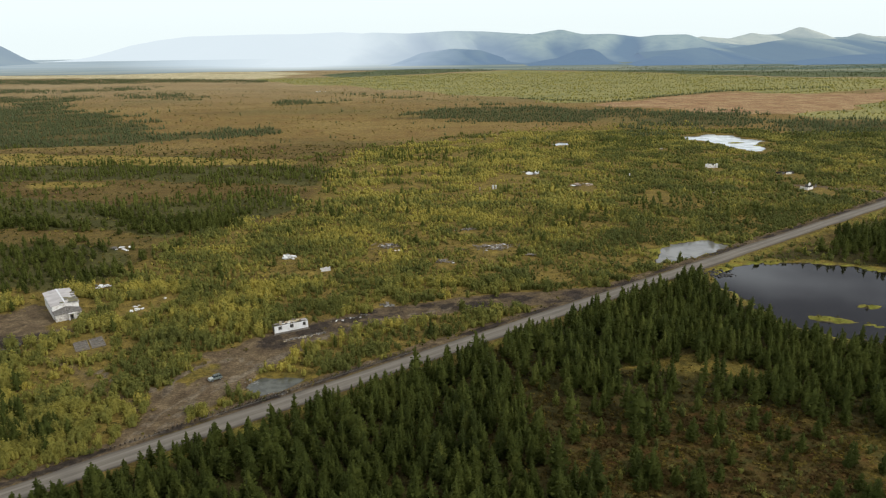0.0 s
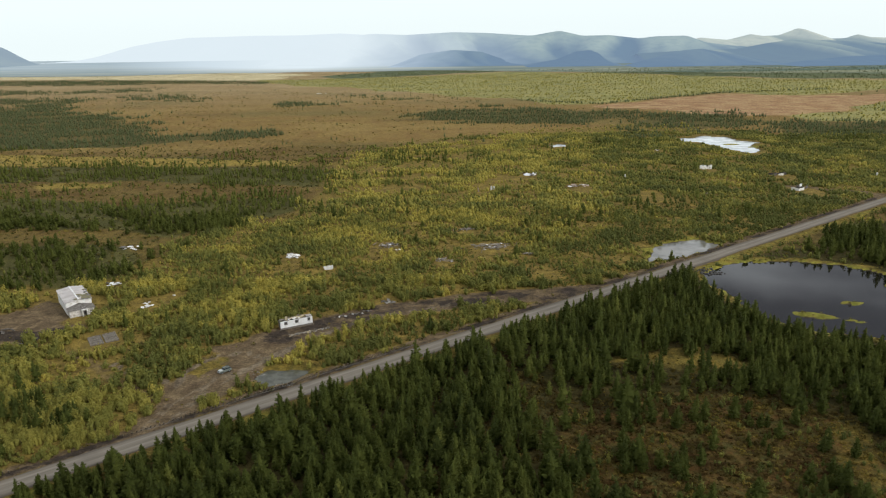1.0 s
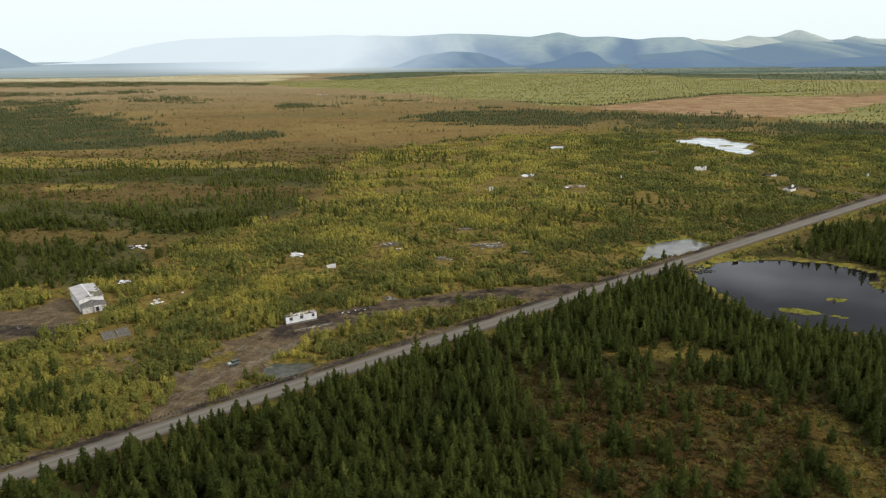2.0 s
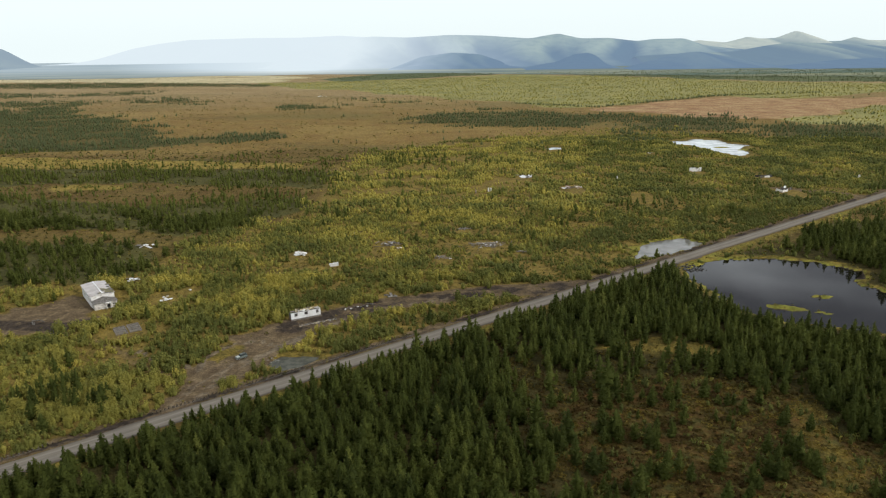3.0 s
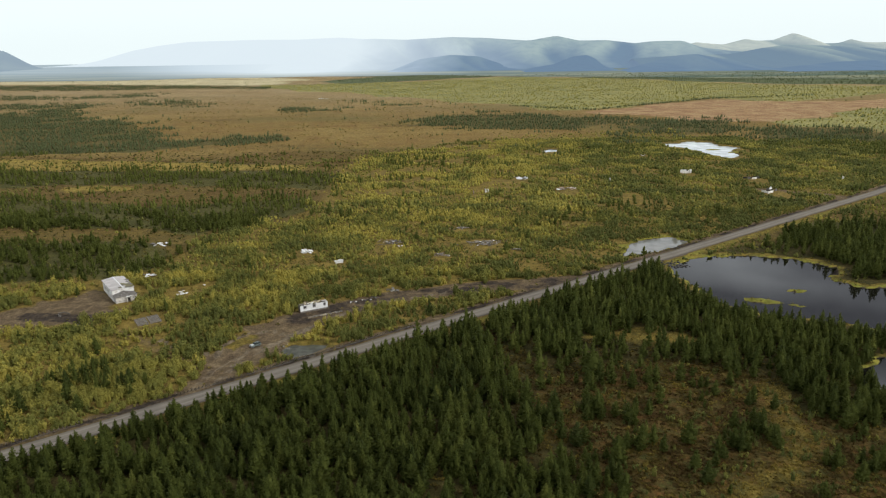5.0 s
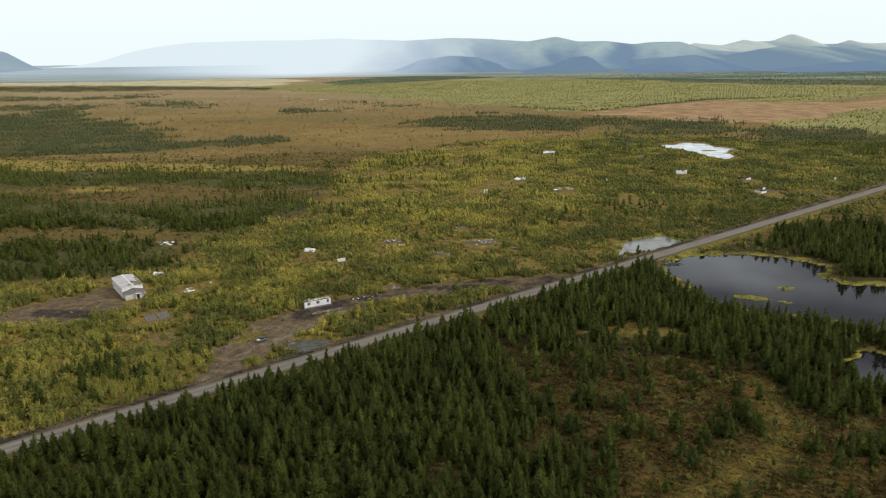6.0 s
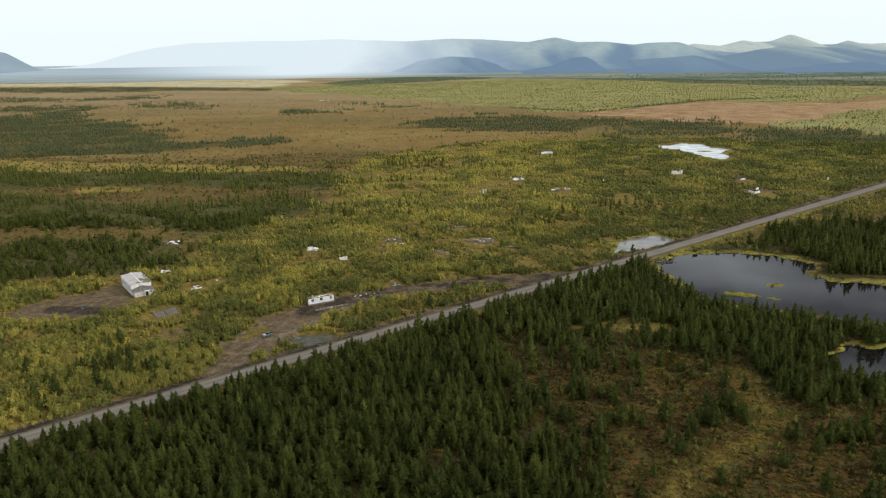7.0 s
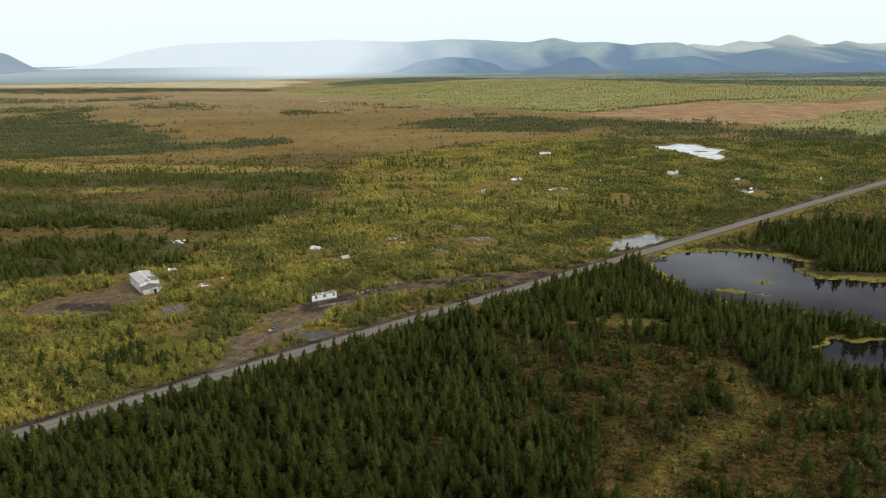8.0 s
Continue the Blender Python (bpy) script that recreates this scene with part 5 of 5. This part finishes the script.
def build_trailer():
    x0, y0 = -56.6, 248.4
    z0 = float(height(np.array(x0 + 4), np.array(y0 + 3)))
    tr = thing("derelict_trailer", pose(x0, y0, z0, 0, 0, 27.5), "roofless white trailer house with three empty windows on bare soil", "trailer")
    L, W, B, H = 11.3, 2.8, 0.55, 2.65
    holes = [(1.4, 2.4, 0.75, 1.75), (5.2, 6.3, 0.75, 1.8), (9.6, 10.4, 0.75, 1.75)]
    w = part("wall", wall_bm(L, H - B, 0.12, holes), M_SHEET, tr, "white sheet wall with window holes")
    place(w, 0, 0, B + 0.3)
    w = part("wall", wall_bm(L - 1.2, H - B - 0.25, 0.12, holes[:2]), M_GREY, tr)
    place(w, 1.1, W - 0.12, B + 0.3)
    for x in (0.0, L - 0.12):
        box_part("end_wall", (x, x + 0.12, 0.125, W - 0.125, B, H + 0.28 if x else H + 0.1), M_WHITE if x else M_GREY, tr)
    box_part("floor", (0.0, L, 0.0, W, B - 0.14, B - 0.01), M_GREY, tr)
    for y in (0.45, W - 0.6):
        box_part("chassis_beam", (-0.5, L + 0.3, y, y + 0.16, B - 0.42, B - 0.145), M_RUST, tr)
    for x in (1.6, 5.6, 9.6):
        box_part("support_block", (x, x + 0.7, 0.3, W - 0.3, -0.3, B - 0.425), M_CONC, tr)
    box_part("skirt_board", (-0.2, L + 0.1, -0.30, -0.12, 0.05, B - 0.15), M_GREY, tr, "weathered skirting board")
    for a, b, y, m in ((0.3, 1.9, 1.2, M_WOOD), (4.2, 7.6, 0.9, M_TAN), (9.4, L, 0.6, M_ROOF)):
        polygon_part("roof_sheet", [(a, y, H + 0.42), (b, y, H + 0.36), (b, W, H + 0.25), (a, W - 0.2, H + 0.30)], 0.05, m, tr)
    for k in range(8):
        x = 0.6 + k * 1.45
        if k not in (3, 6):
            box_part("roof_joist", (x, x + 0.1, 0.12, W - 0.12, H + 0.08, H + 0.2), M_WOOD, tr, bevel=0)
    for k in range(9):
        x = 1.2 + k * 1.08
        box_part("broken_board", (x, x + 0.6 + 0.3 * (k % 2), W - 0.30, W - 0.22, H - 0.5, H + 0.25 + 0.22 * ((k * 3) % 4)), M_TAN if k % 3 == 1 else M_WOOD, tr, bevel=0)
    box_part("ledge", (-0.4, L + 0.3, -0.55, -0.31, 0.12, 0.30), M_WOOD, tr, "weathered timber ledge")
    r = np.random.default_rng(3)
    for k in range(9):
        s = r.uniform(0.5, 1.0)
        box_part("insulation_slab", (-s, s, -s * 0.5, s * 0.5, -0.05, 0.09), M_TAN if k % 3 else M_SHEET, tr,
                 m=Matrix.Translation((3.4 + k * 0.6, r.uniform(0.7, 2.2), H + 0.40 + 0.05 * (k % 3))) @ Euler((r.uniform(-0.2, 0.2), r.uniform(-0.2, 0.2), r.uniform(0, 3))).to_matrix().to_4x4())
    for a, b, c, d in holes:
        fr = bmesh.new()
        for e in ((a - 0.08, a, c - 0.08, d + 0.08), (b, b + 0.08, c - 0.08, d + 0.08), (a, b, c - 0.08, c), (a, b, d, d + 0.08)):
            bm_box(fr, e[0], e[1], -0.03, 0.0, e[2], e[3])
        place(part("window_frame", fr, M_GREY, tr), 0, -0.002, B + 0.3)


def build_foundation():
    z0 = float(height(np.array(-115.3), np.array(243.6)))
    fo = thing("foundation_slab", pose(-115.3, 243.6, z0 - 0.25, 2.5, -1.5, 34), "weathered grey floor slab of a vanished house in scrub", "foundation")
    L, W = 8.8, 7.4
    for k, (a, b) in enumerate(((-L / 2, -0.25), (0.25, L / 2))):
        for y0, y1 in ((-W / 2, -W / 2 + 0.3), (W / 2 - 0.3, W / 2)):
            box_part("kerb", (a, b, y0, y1, -0.3, 0.62), M_WOOD, fo, bevel=0.03)
        for x0, x1 in ((a, a + 0.28), (b - 0.28, b)):
            box_part("kerb", (x0, x1, -W / 2 + 0.31, W / 2 - 0.31, -0.3, 0.60), M_WOOD, fo, bevel=0.03)
        n = 11
        for i in range(n):
            y = -W / 2 + 0.33 + (W - 0.66) * i / n
            z = 0.42 + 0.05 * math.sin(i * 2.3 + k)
            box_part("plank", (a + 0.3, b - 0.3 - 0.5 * ((i * 5 + k) % 4 == 0), y, y + (W - 0.66) / n - 0.05 - 0.12 * ((i + k) % 3 == 0), z - 0.06, z), M_WOOD if i % 3 else M_GREY, fo, bevel=0)
        for x1 in (a + 1.3, a + 2.7):
            box_part("batten", (x1, x1 + 0.14, -W / 2 + 0.35, W / 2 - 0.35, 0.48, 0.56), M_WOOD, fo, bevel=0)
        box_part("bed", (a + 0.29, b - 0.29, -W / 2 + 0.31, W / 2 - 0.31, -0.3, 0.30), M_CONC, fo, bevel=0)


def build_car():
    x, y = -66.8, 218.0
    z0 = float(height(np.array(x), np.array(y)))
    car = thing("parked_car", pose(x, y, z0 - 0.02, 0, 0, 42) @ Matrix.Diagonal((0.86, 0.90, 0.94, 1)), "pale green off-road car with dark windows parked on bare soil", "car")
    paint = worn("car_paint", (0.17, 0.20, 0.18), (0.13, 0.15, 0.135), 0.9, 0.35, bump=0)
    white = worn("car_white", (0.50, 0.52, 0.50), (0.42, 0.43, 0.41), 0.9, 0.35, bump=0)
    glass = worn("car_glass", (0.02, 0.03, 0.035), (0.03, 0.035, 0.04), 1, 0.08, bump=0)
    rubber = worn("tyre_rubber", (0.02, 0.02, 0.02), (0.04, 0.035, 0.03), 0.3)
    steel = worn("wheel_steel", (0.45, 0.45, 0.45), (0.3, 0.3, 0.3), 0.3, 0.4, 0.6)
    lamp = worn("lamp_glass", (0.85, 0.85, 0.82), (0.7, 0.7, 0.7), 0.3, 0.1, bump=0)

    def profile(pts, y0, y1, bevel):
        bm = bmesh.new()
        a = [bm.verts.new((px, y0, pz)) for px, pz in pts]
        b = [bm.verts.new((px, y1, pz)) for px, pz in pts]
        bm.faces.new(a)
        bm.faces.new(b[::-1])
        for i in range(len(pts)):
            j = (i + 1) % len(pts)
            bm.faces.new((a[i], b[i], b[j], a[j]))
        bmesh.ops.bevel(bm, geom=list(bm.edges), offset=bevel, segments=2, affect="EDGES", profile=0.5)
        return bm

    # the bonnet points along -x
    part("body", profile([(-2.15, 0.42), (-2.18, 0.85), (-2.05, 1.02), (-0.85, 1.10), (2.1, 1.10), (2.18, 0.9), (2.15, 0.42)], -0.88, 0.88, 0.06), paint, car)
    part("bonnet", profile([(-2.04, 1.025), (-2.0, 1.06), (-0.9, 1.15), (-0.85, 1.105)], -0.78, 0.78, 0.01), white, car, "pale bonnet")
    part("cabin", profile([(-0.8, 1.11), (-0.35, 1.62), (1.85, 1.62), (2.08, 1.11)], -0.76, 0.76, 0.05), glass, car, "dark glass cabin")
    part("roof", profile([(-0.40, 1.63), (-0.3, 1.69), (1.75, 1.69), (1.85, 1.63)], -0.72, 0.72, 0.02), paint, car)
    for px in (-0.05, 0.85, 1.75):
        for side in (-0.775, 0.745):
            box_part("pillar", (px, px + 0.09, side, side + 0.03, 1.12, 1.63), paint, car, bevel=0)
    rack = bmesh.new()
    for ry in (-0.6, 0.6):
        bm_box(rack, -0.2, 1.65, ry - 0.03, ry + 0.03, 1.74, 1.80)
    for rx in (-0.1, 0.35, 0.8, 1.25, 1.6):
        bm_box(rack, rx, rx + 0.05, -0.6, 0.6, 1.75, 1.79)
    for rx in (0.0, 1.4):
        for ry in (-0.6, 0.6):
            bm_box(rack, rx, rx + 0.05, ry - 0.02, ry + 0.02, 1.66, 1.75)
    part("roof_rack", rack, rubber, car, "black roof rack")
    box_part("bumper", (-2.30, -2.17, -0.85, 0.85, 0.45, 0.65), steel, car)
    box_part("bumper", (2.17, 2.28, -0.85, 0.85, 0.45, 0.65), steel, car)
    for ly in (-0.65, 0.65):
        box_part("headlight", (-2.21, -2.165, ly - 0.12, ly + 0.12, 0.72, 0.92), lamp, car, "round pale headlight")
    for wx in (-1.35, 1.3):
        for wy in (-0.86, 0.86):
            bm = bmesh.new()
            bmesh.ops.create_cone(bm, cap_ends=True, segments=16, radius1=0.37, radius2=0.37, depth=0.24)
            bmesh.ops.rotate(bm, verts=bm.verts, matrix=Matrix.Rotation(radians(90), 3, "X"))
            wheel = place(part("wheel", bm, rubber, car), wx, wy, 0.37)
            bm = bmesh.new()
            bmesh.ops.create_cone(bm, cap_ends=True, segments=12, radius1=0.2, radius2=0.17, depth=0.05)
            bmesh.ops.rotate(bm, verts=bm.verts, matrix=Matrix.Rotation(radians(90 if wy < 0 else -90), 3, "X"))
            place(part("rim", bm, steel, wheel), 0, 0.13 if wy > 0 else -0.13, 0)


def build_fence():
    x0, y0 = road_xy(-100, 5.3)
    fence = thing("roadside_fence", pose(x0, y0, 0.0, 0, 0, math.degrees(ROAD_ANGLE)), "grey weathered post fence along the gravel road", "fence")
    r = np.random.default_rng(21)
    bm = bmesh.new()
    bm_box(bm, -0.15, 0.15, -0.06, 0.06, -0.3, 1.75, None, 0.015)
    post = part("post", bm, M_WOOD, fence)
    n = 160
    for k in range(n):
        s = -96 + k * 1.12
        if -27 < s < -4:
            continue
        gx, gy = road_xy(-100 + s, 5.3)
        ob = post if k == 0 else new("post", post.data)
        ob.parent = fence
        ob.matrix_basis = pose(s, 1.5 + r.uniform(-0.1, 0.1), float(height(np.array(gx - 1.5 * RU[1]), np.array(gy + 1.5 * RU[0]))) + 0.05, r.uniform(38, 50), r.uniform(-6, 6), r.uniform(-8, 8))
    for k in range(22):
        a = -96 + k * 8.2
        if r.uniform() < 0.12 or -34 < a < -4:
            continue
        box_part("rail", (a, a + 8.1, -0.16, -0.10, 0.85 + r.uniform(-0.04, 0.04), 0.97), M_GREY, fence, bevel=0)


def build_debris(x, y, size, n, mats, label, name="debris_pile", turn=0.0, thin=0.06, flat=1.0, long=1.0, logs=0, seed=1):
    r = np.random.default_rng(seed)
    z0 = float(height(np.array(float(x)), np.array(float(y))))
    pile = thing(name, pose(x, y, z0, 0, 0, turn), label, "debris")
    for k in range(n):
        a, b = size * r.uniform(0.22, 0.5), size * r.uniform(0.12, 0.3)
        px, py = r.uniform(-0.5, 0.5) * size * long, r.uniform(-0.4, 0.4) * size
        m = Matrix.Translation((px, py, 0.15 + 0.13 * (k % 5) * flat)) @ Euler((r.uniform(-0.35, 0.35) * flat, r.uniform(-0.3, 0.3) * flat, r.uniform(0, 3.1))).to_matrix().to_4x4()
        box_part("sheet", (-a / 2, a / 2, -b / 2, b / 2, -thin / 2, thin / 2), mats[k % len(mats)], pile, m=m, bevel=0)
    for k in range(logs):
        a, w = size * r.uniform(0.2, 0.55), r.uniform(0.08, 0.16)
        m = Matrix.Translation((r.uniform(-0.5, 0.5) * size * long, r.uniform(-0.35, 0.35) * size, r.uniform(0.15, 0.55))) @ Euler((0, r.uniform(-0.25, 0.25), r.uniform(-0.9, 0.9))).to_matrix().to_4x4()
        box_part("beam", (-a / 2, a / 2, -w, w, -w, w), M_GREY, pile, m=m, bevel=0)


def build_log_heap(x, y, long, deep, n, turn, label, seed):
    """Thin bleached logs and boards of a fallen house, lying across one another."""
    r = np.random.default_rng(seed)
    z0 = float(height(np.array(float(x)), np.array(float(y))))
    heap = thing("timber_heap", pose(x, y, z0, 0, 0, turn), label, "debris")
    for k in range(n):
        a, w = r.uniform(1.6, 5.0), r.uniform(0.09, 0.19)
        px, py = r.normal(0, long * 0.27), r.normal(0, deep * 0.27)
        up = 0.2 + 1.1 * r.uniform(0, 1) * math.exp(-(px / long * 2.2) ** 2 - (py / deep * 2.2) ** 2)
        m = Matrix.Translation((px, py, up)) @ Euler((r.uniform(-0.2, 0.2), r.uniform(-0.22, 0.22), r.choice([0.0, 1.4]) + r.uniform(-0.5, 0.5))).to_matrix().to_4x4()
        if k % 6 == 5:
            box_part("board", (-0.6, 0.6, -0.45, 0.45, -0.04, 0.04), M_SHEET if k % 12 == 5 else M_GREY, heap, m=m, bevel=0)
            continue
        bm = bmesh.new()
        bmesh.ops.create_cone(bm, cap_ends=True, segments=6, radius1=w, radius2=w * 0.8, depth=a, matrix=Matrix.Rotation(radians(90), 4, "Y"))
        bmesh.ops.transform(bm, matrix=m, verts=bm.verts)
        part("log", bm, (M_BLEACHED, M_WOOD, M_BLEACHED, M_GREY)[k % 4], heap)


def build_ruin(x, y, turn, walls, mats, label, name="ruined_house"):
    """Broken walls: rows of x0, y0, x1, y1, height."""
    z0 = float(height(np.array(float(x)), np.array(float(y))))
    ru = thing(name, pose(x, y, z0, 0, 0, turn), label, "ruin")
    r = np.random.default_rng(int(abs(x) * 10))
    for k, (x0, y0, x1, y1, h) in enumerate(walls):
        n = max(3, int(math.hypot(x1 - x0, y1 - y0) / 0.9))
        bm = bmesh.new()
        d = Vector((x1 - x0, y1 - y0, 0))
        a = math.atan2(d.y, d.x)
        for i in range(n):
            top = h * r.uniform(0.6, 1.0)
            bm_box(bm, d.length * i / n, d.length * (i + 1) / n - 0.01, -0.12, 0.12, -0.3, top)
        place(part("wall", bm, mats[k % len(mats)], ru), x0, y0, 0, math.degrees(a))
    return ru


def build_post(x, y, h, w, material, label):
    z0 = float(height(np.array(float(x)), np.array(float(y))))
    bm = bmesh.new()
    bm_box(bm, -w / 2, w / 2, -w / 2, w / 2, -0.3, h, None, 0.04)
    ob = part("concrete_post", bm, material)
    ob.matrix_basis = pose(x, y, z0, 2, -3, 20)
    tagged(ob, label, "post")


def build_rocks(cx, cy, spread, n, lo, hi, label, seed, mat):
    r = np.random.default_rng(seed)
    V0 = np.array([(0, 0, 1), (0.9, 0, 0.4), (0.3, 0.85, 0.5), (-0.75, 0.5, 0.4), (-0.7, -0.5, 0.45), (0.3, -0.9, 0.4), (0.8, 0.4, -0.5), (-0.3, 0.9, -0.5), (-0.9, -0.1, -0.5), (-0.2, -0.9, -0.5), (0.7, -0.6, -0.5)], float)
    T0 = np.array([(0, 1, 2), (0, 2, 3), (0, 3, 4), (0, 4, 5), (0, 5, 1), (1, 6, 2), (2, 7, 3), (3, 8, 4), (4, 9, 5), (5, 10, 1), (1, 10, 6), (2, 6, 7), (3, 7, 8), (4, 8, 9), (5, 9, 10)])
    x, y = cx + r.normal(0, spread, n), cy + r.normal(0, spread * 0.6, n)
    z = height(x, y)
    V, T = [], []
    for i in range(n):
        s = r.uniform(lo, hi)
        V.append(V0 * r.uniform(0.7, 1.3, (len(V0), 1)) * s * np.array([1, r.uniform(0.6, 1), 0.7]) + np.array([x[i], y[i], max(z[i], WATER_Z - 0.1) + 0.1 * s]))
        T.append(T0 + i * len(V0))
    tagged(new("rocks", tri_mesh("rocks", np.concatenate(V), np.concatenate(T), [mat])), label, "rocks", kind="stuff")


build_hall()
build_trailer()
build_foundation()
build_car()
build_fence()
WS = [M_SHEET, M_WHITE, M_SHEET, M_GREY]
build_debris(61.4, 531.5, 13, 12, WS, "heap of white wall sheets lying in scrub", seed=2, turn=10, flat=1.2)
build_debris(-69.9, 334.4, 6.0, 22, [M_SHEET, M_SHEET, M_WHITE], "crumpled white sheets heaped in scrub", seed=3, flat=1.8)
build_debris(-152.7, 350.8, 6.5, 8, WS, "white sheets lying among larches", seed=4, long=1.2)
build_debris(-137.3, 299.5, 5.5, 9, WS, "small heap of white sheets behind the hall", seed=5)
build_debris(-112.2, 273.3, 4.0, 8, [M_SHEET], "flat white sheets lying on yellow grass", seed=6, flat=0.4)
build_debris(-114.9, 277.5, 2.6, 3, [M_SHEET], "small white sheets on yellow grass", seed=7, flat=0.4)
build_debris(-106.5, 285.5, 2.6, 3, [M_SHEET], "small white sheets in scrub", seed=8, flat=0.6)
build_debris(187.1, 633.5, 5.5, 5, [M_SHEET], "white sheets near the lake", seed=9)
build_debris(88.9, 485.2, 10, 12, [M_PINK, M_WHITE, M_GREY], "long spread of faded plaster rubble in scrub", seed=10, long=1.5, turn=5, flat=0.6)
build_log_heap(22.5, 345, 19, 9, 80, 8, "collapsed grey timber house among bushes", 11)
build_log_heap(12, 378, 9, 5, 22, 10, "low grey timber rubble in an opening of the scrub", 24)
build_log_heap(-0.4, 325, 9, 4, 24, -20, "grey boards and logs in an opening of the scrub", 25)
build_log_heap(38, 333, 6, 4, 12, 15, "pale timber rubble in an opening of the scrub", 26)
build_log_heap(-28.5, 350, 13, 7, 40, 5, "grey timber heap among bushes", 12)
build_debris(-21.8, 274.5, 4.5, 4, [M_CONC, M_GREY], "grey earth and timber heap by the track", seed=13, logs=8, name="timber_heap")
build_debris(-46.5, 247.0, 2.0, 60, [M_WOOD, M_GREY, M_CONC, M_TAN, M_WOOD, M_BLEACHED, M_BLEACHED], "broken boards and sheets scattered before the trailer", seed=14, flat=0.05, long=7.0, turn=28, logs=10)
build_debris(-34, 262, 2.0, 26, [M_SHEET, M_GREY, M_DARK, M_RUST, M_GREY], "scattered rubbish on dark soil", seed=15, flat=0.15, long=8.0, turn=24, logs=6)
build_debris(-21.6, 343.1, 3, 3, [M_SHEET, M_PINK], "small pale sheets in scrub", seed=16)
build_debris(-46.4, 372.2, 2.4, 2, [M_SHEET], "small white sheet in scrub", seed=17)
build_debris(-152, 252, 5, 2, [M_GREY], "fallen poles on dark soil", seed=18, logs=5, name="fallen_poles")
build_debris(-140, 241, 6, 2, [M_DARK], "charred poles on dark soil", seed=19, logs=6, name="fallen_poles")
build_debris(166, 456.5, 6, 4, [M_GREY, M_PINK], "grey timber heap in scrub", seed=20, logs=8, name="timber_heap")
build_debris(208, 425.5, 4, 3, [M_PINK, M_SHEET], "faded rubble in scrub", seed=21)
build_debris(252, 451.8, 4, 3, [M_GREY, M_SHEET], "rubble beside the side track", seed=22)
build_debris(-233.5, 1413, 13, 7, [M_SHEET, M_WHITE], "pale sheets lying far out on the heath", seed=27, long=1.4)
build_ruin(-50.9, 316.3, 20, [(-1.9, -1, 1.9, -1, 1.5), (1.9, -1, 1.9, 1.3, 1.7), (-1.9, 1.3, 1.9, 1.3, 1.2)], [M_SHEET, M_WHITE], "small broken white shed in scrub", "ruined_shed")
build_ruin(229.5, 465.6, 35, [(-7, -2, -1, -2, 2.0), (-1, -2, -1, 3, 2.6), (1.5, 2.5, 6.5, 3.5, 2.6), (-7, -2, -7, 3, 2.0), (3, -1, 7, 0, 2.1)], [M_WHITE, M_GREY, M_SHEET], "ruined white house with broken walls")
build_ruin(237.0, 514.3, 10, [(-6, -2, -2, -2, 1.6), (-1, -2, 3, -2, 2.0), (-6, 2, 5, 2, 1.4), (5, -2, 5, 2, 1.8)], [M_GREY, M_WHITE, M_DARK], "low grey ruin beside a side track")
build_ruin(196.3, 543.5, 8, [(-3.6, -1.5, 2.2, -1.5, 3.0), (2.2, -1.5, 2.2, 2.0, 3.2), (-3.6, 2.0, 2.2, 2.0, 3.0), (2.6, -1.5, 4.2, -1.5, 3.6)], [M_WHITE, M_GREY, M_SHEET], "small pale ruined house in scrub")
for px, py, h, w, lab in ((31.6, 479, 2.6, 0.9, "white post standing in scrub"), (33.4, 479.6, 2.4, 0.8, "white post standing in scrub"), (22.6, 471.5, 2.6, 0.6, "pale brown post in scrub"),
                          (128.6, 513.8, 2.6, 0.7, "white post standing in scrub"), (300.7, 504, 3.0, 1.0, "white post near the road"), (-5, 300, 1.4, 0.5, "white post in scrub")):
    build_post(px, py, h, w, M_PINK if "brown" in lab else M_SHEET, lab)
build_rocks(111, 305, 3.4, 46, 0.35, 0.9, "dark boulders at the corner of the pond", 31, M_STONE)
build_rocks(-56, 217, 1.4, 22, 0.12, 0.35, "pale stones on the shore of the puddle", 32, M_CONC)
build_rocks(-46, 208.5, 2.6, 24, 0.10, 0.25, "stones between puddle and road", 33, M_CONC)
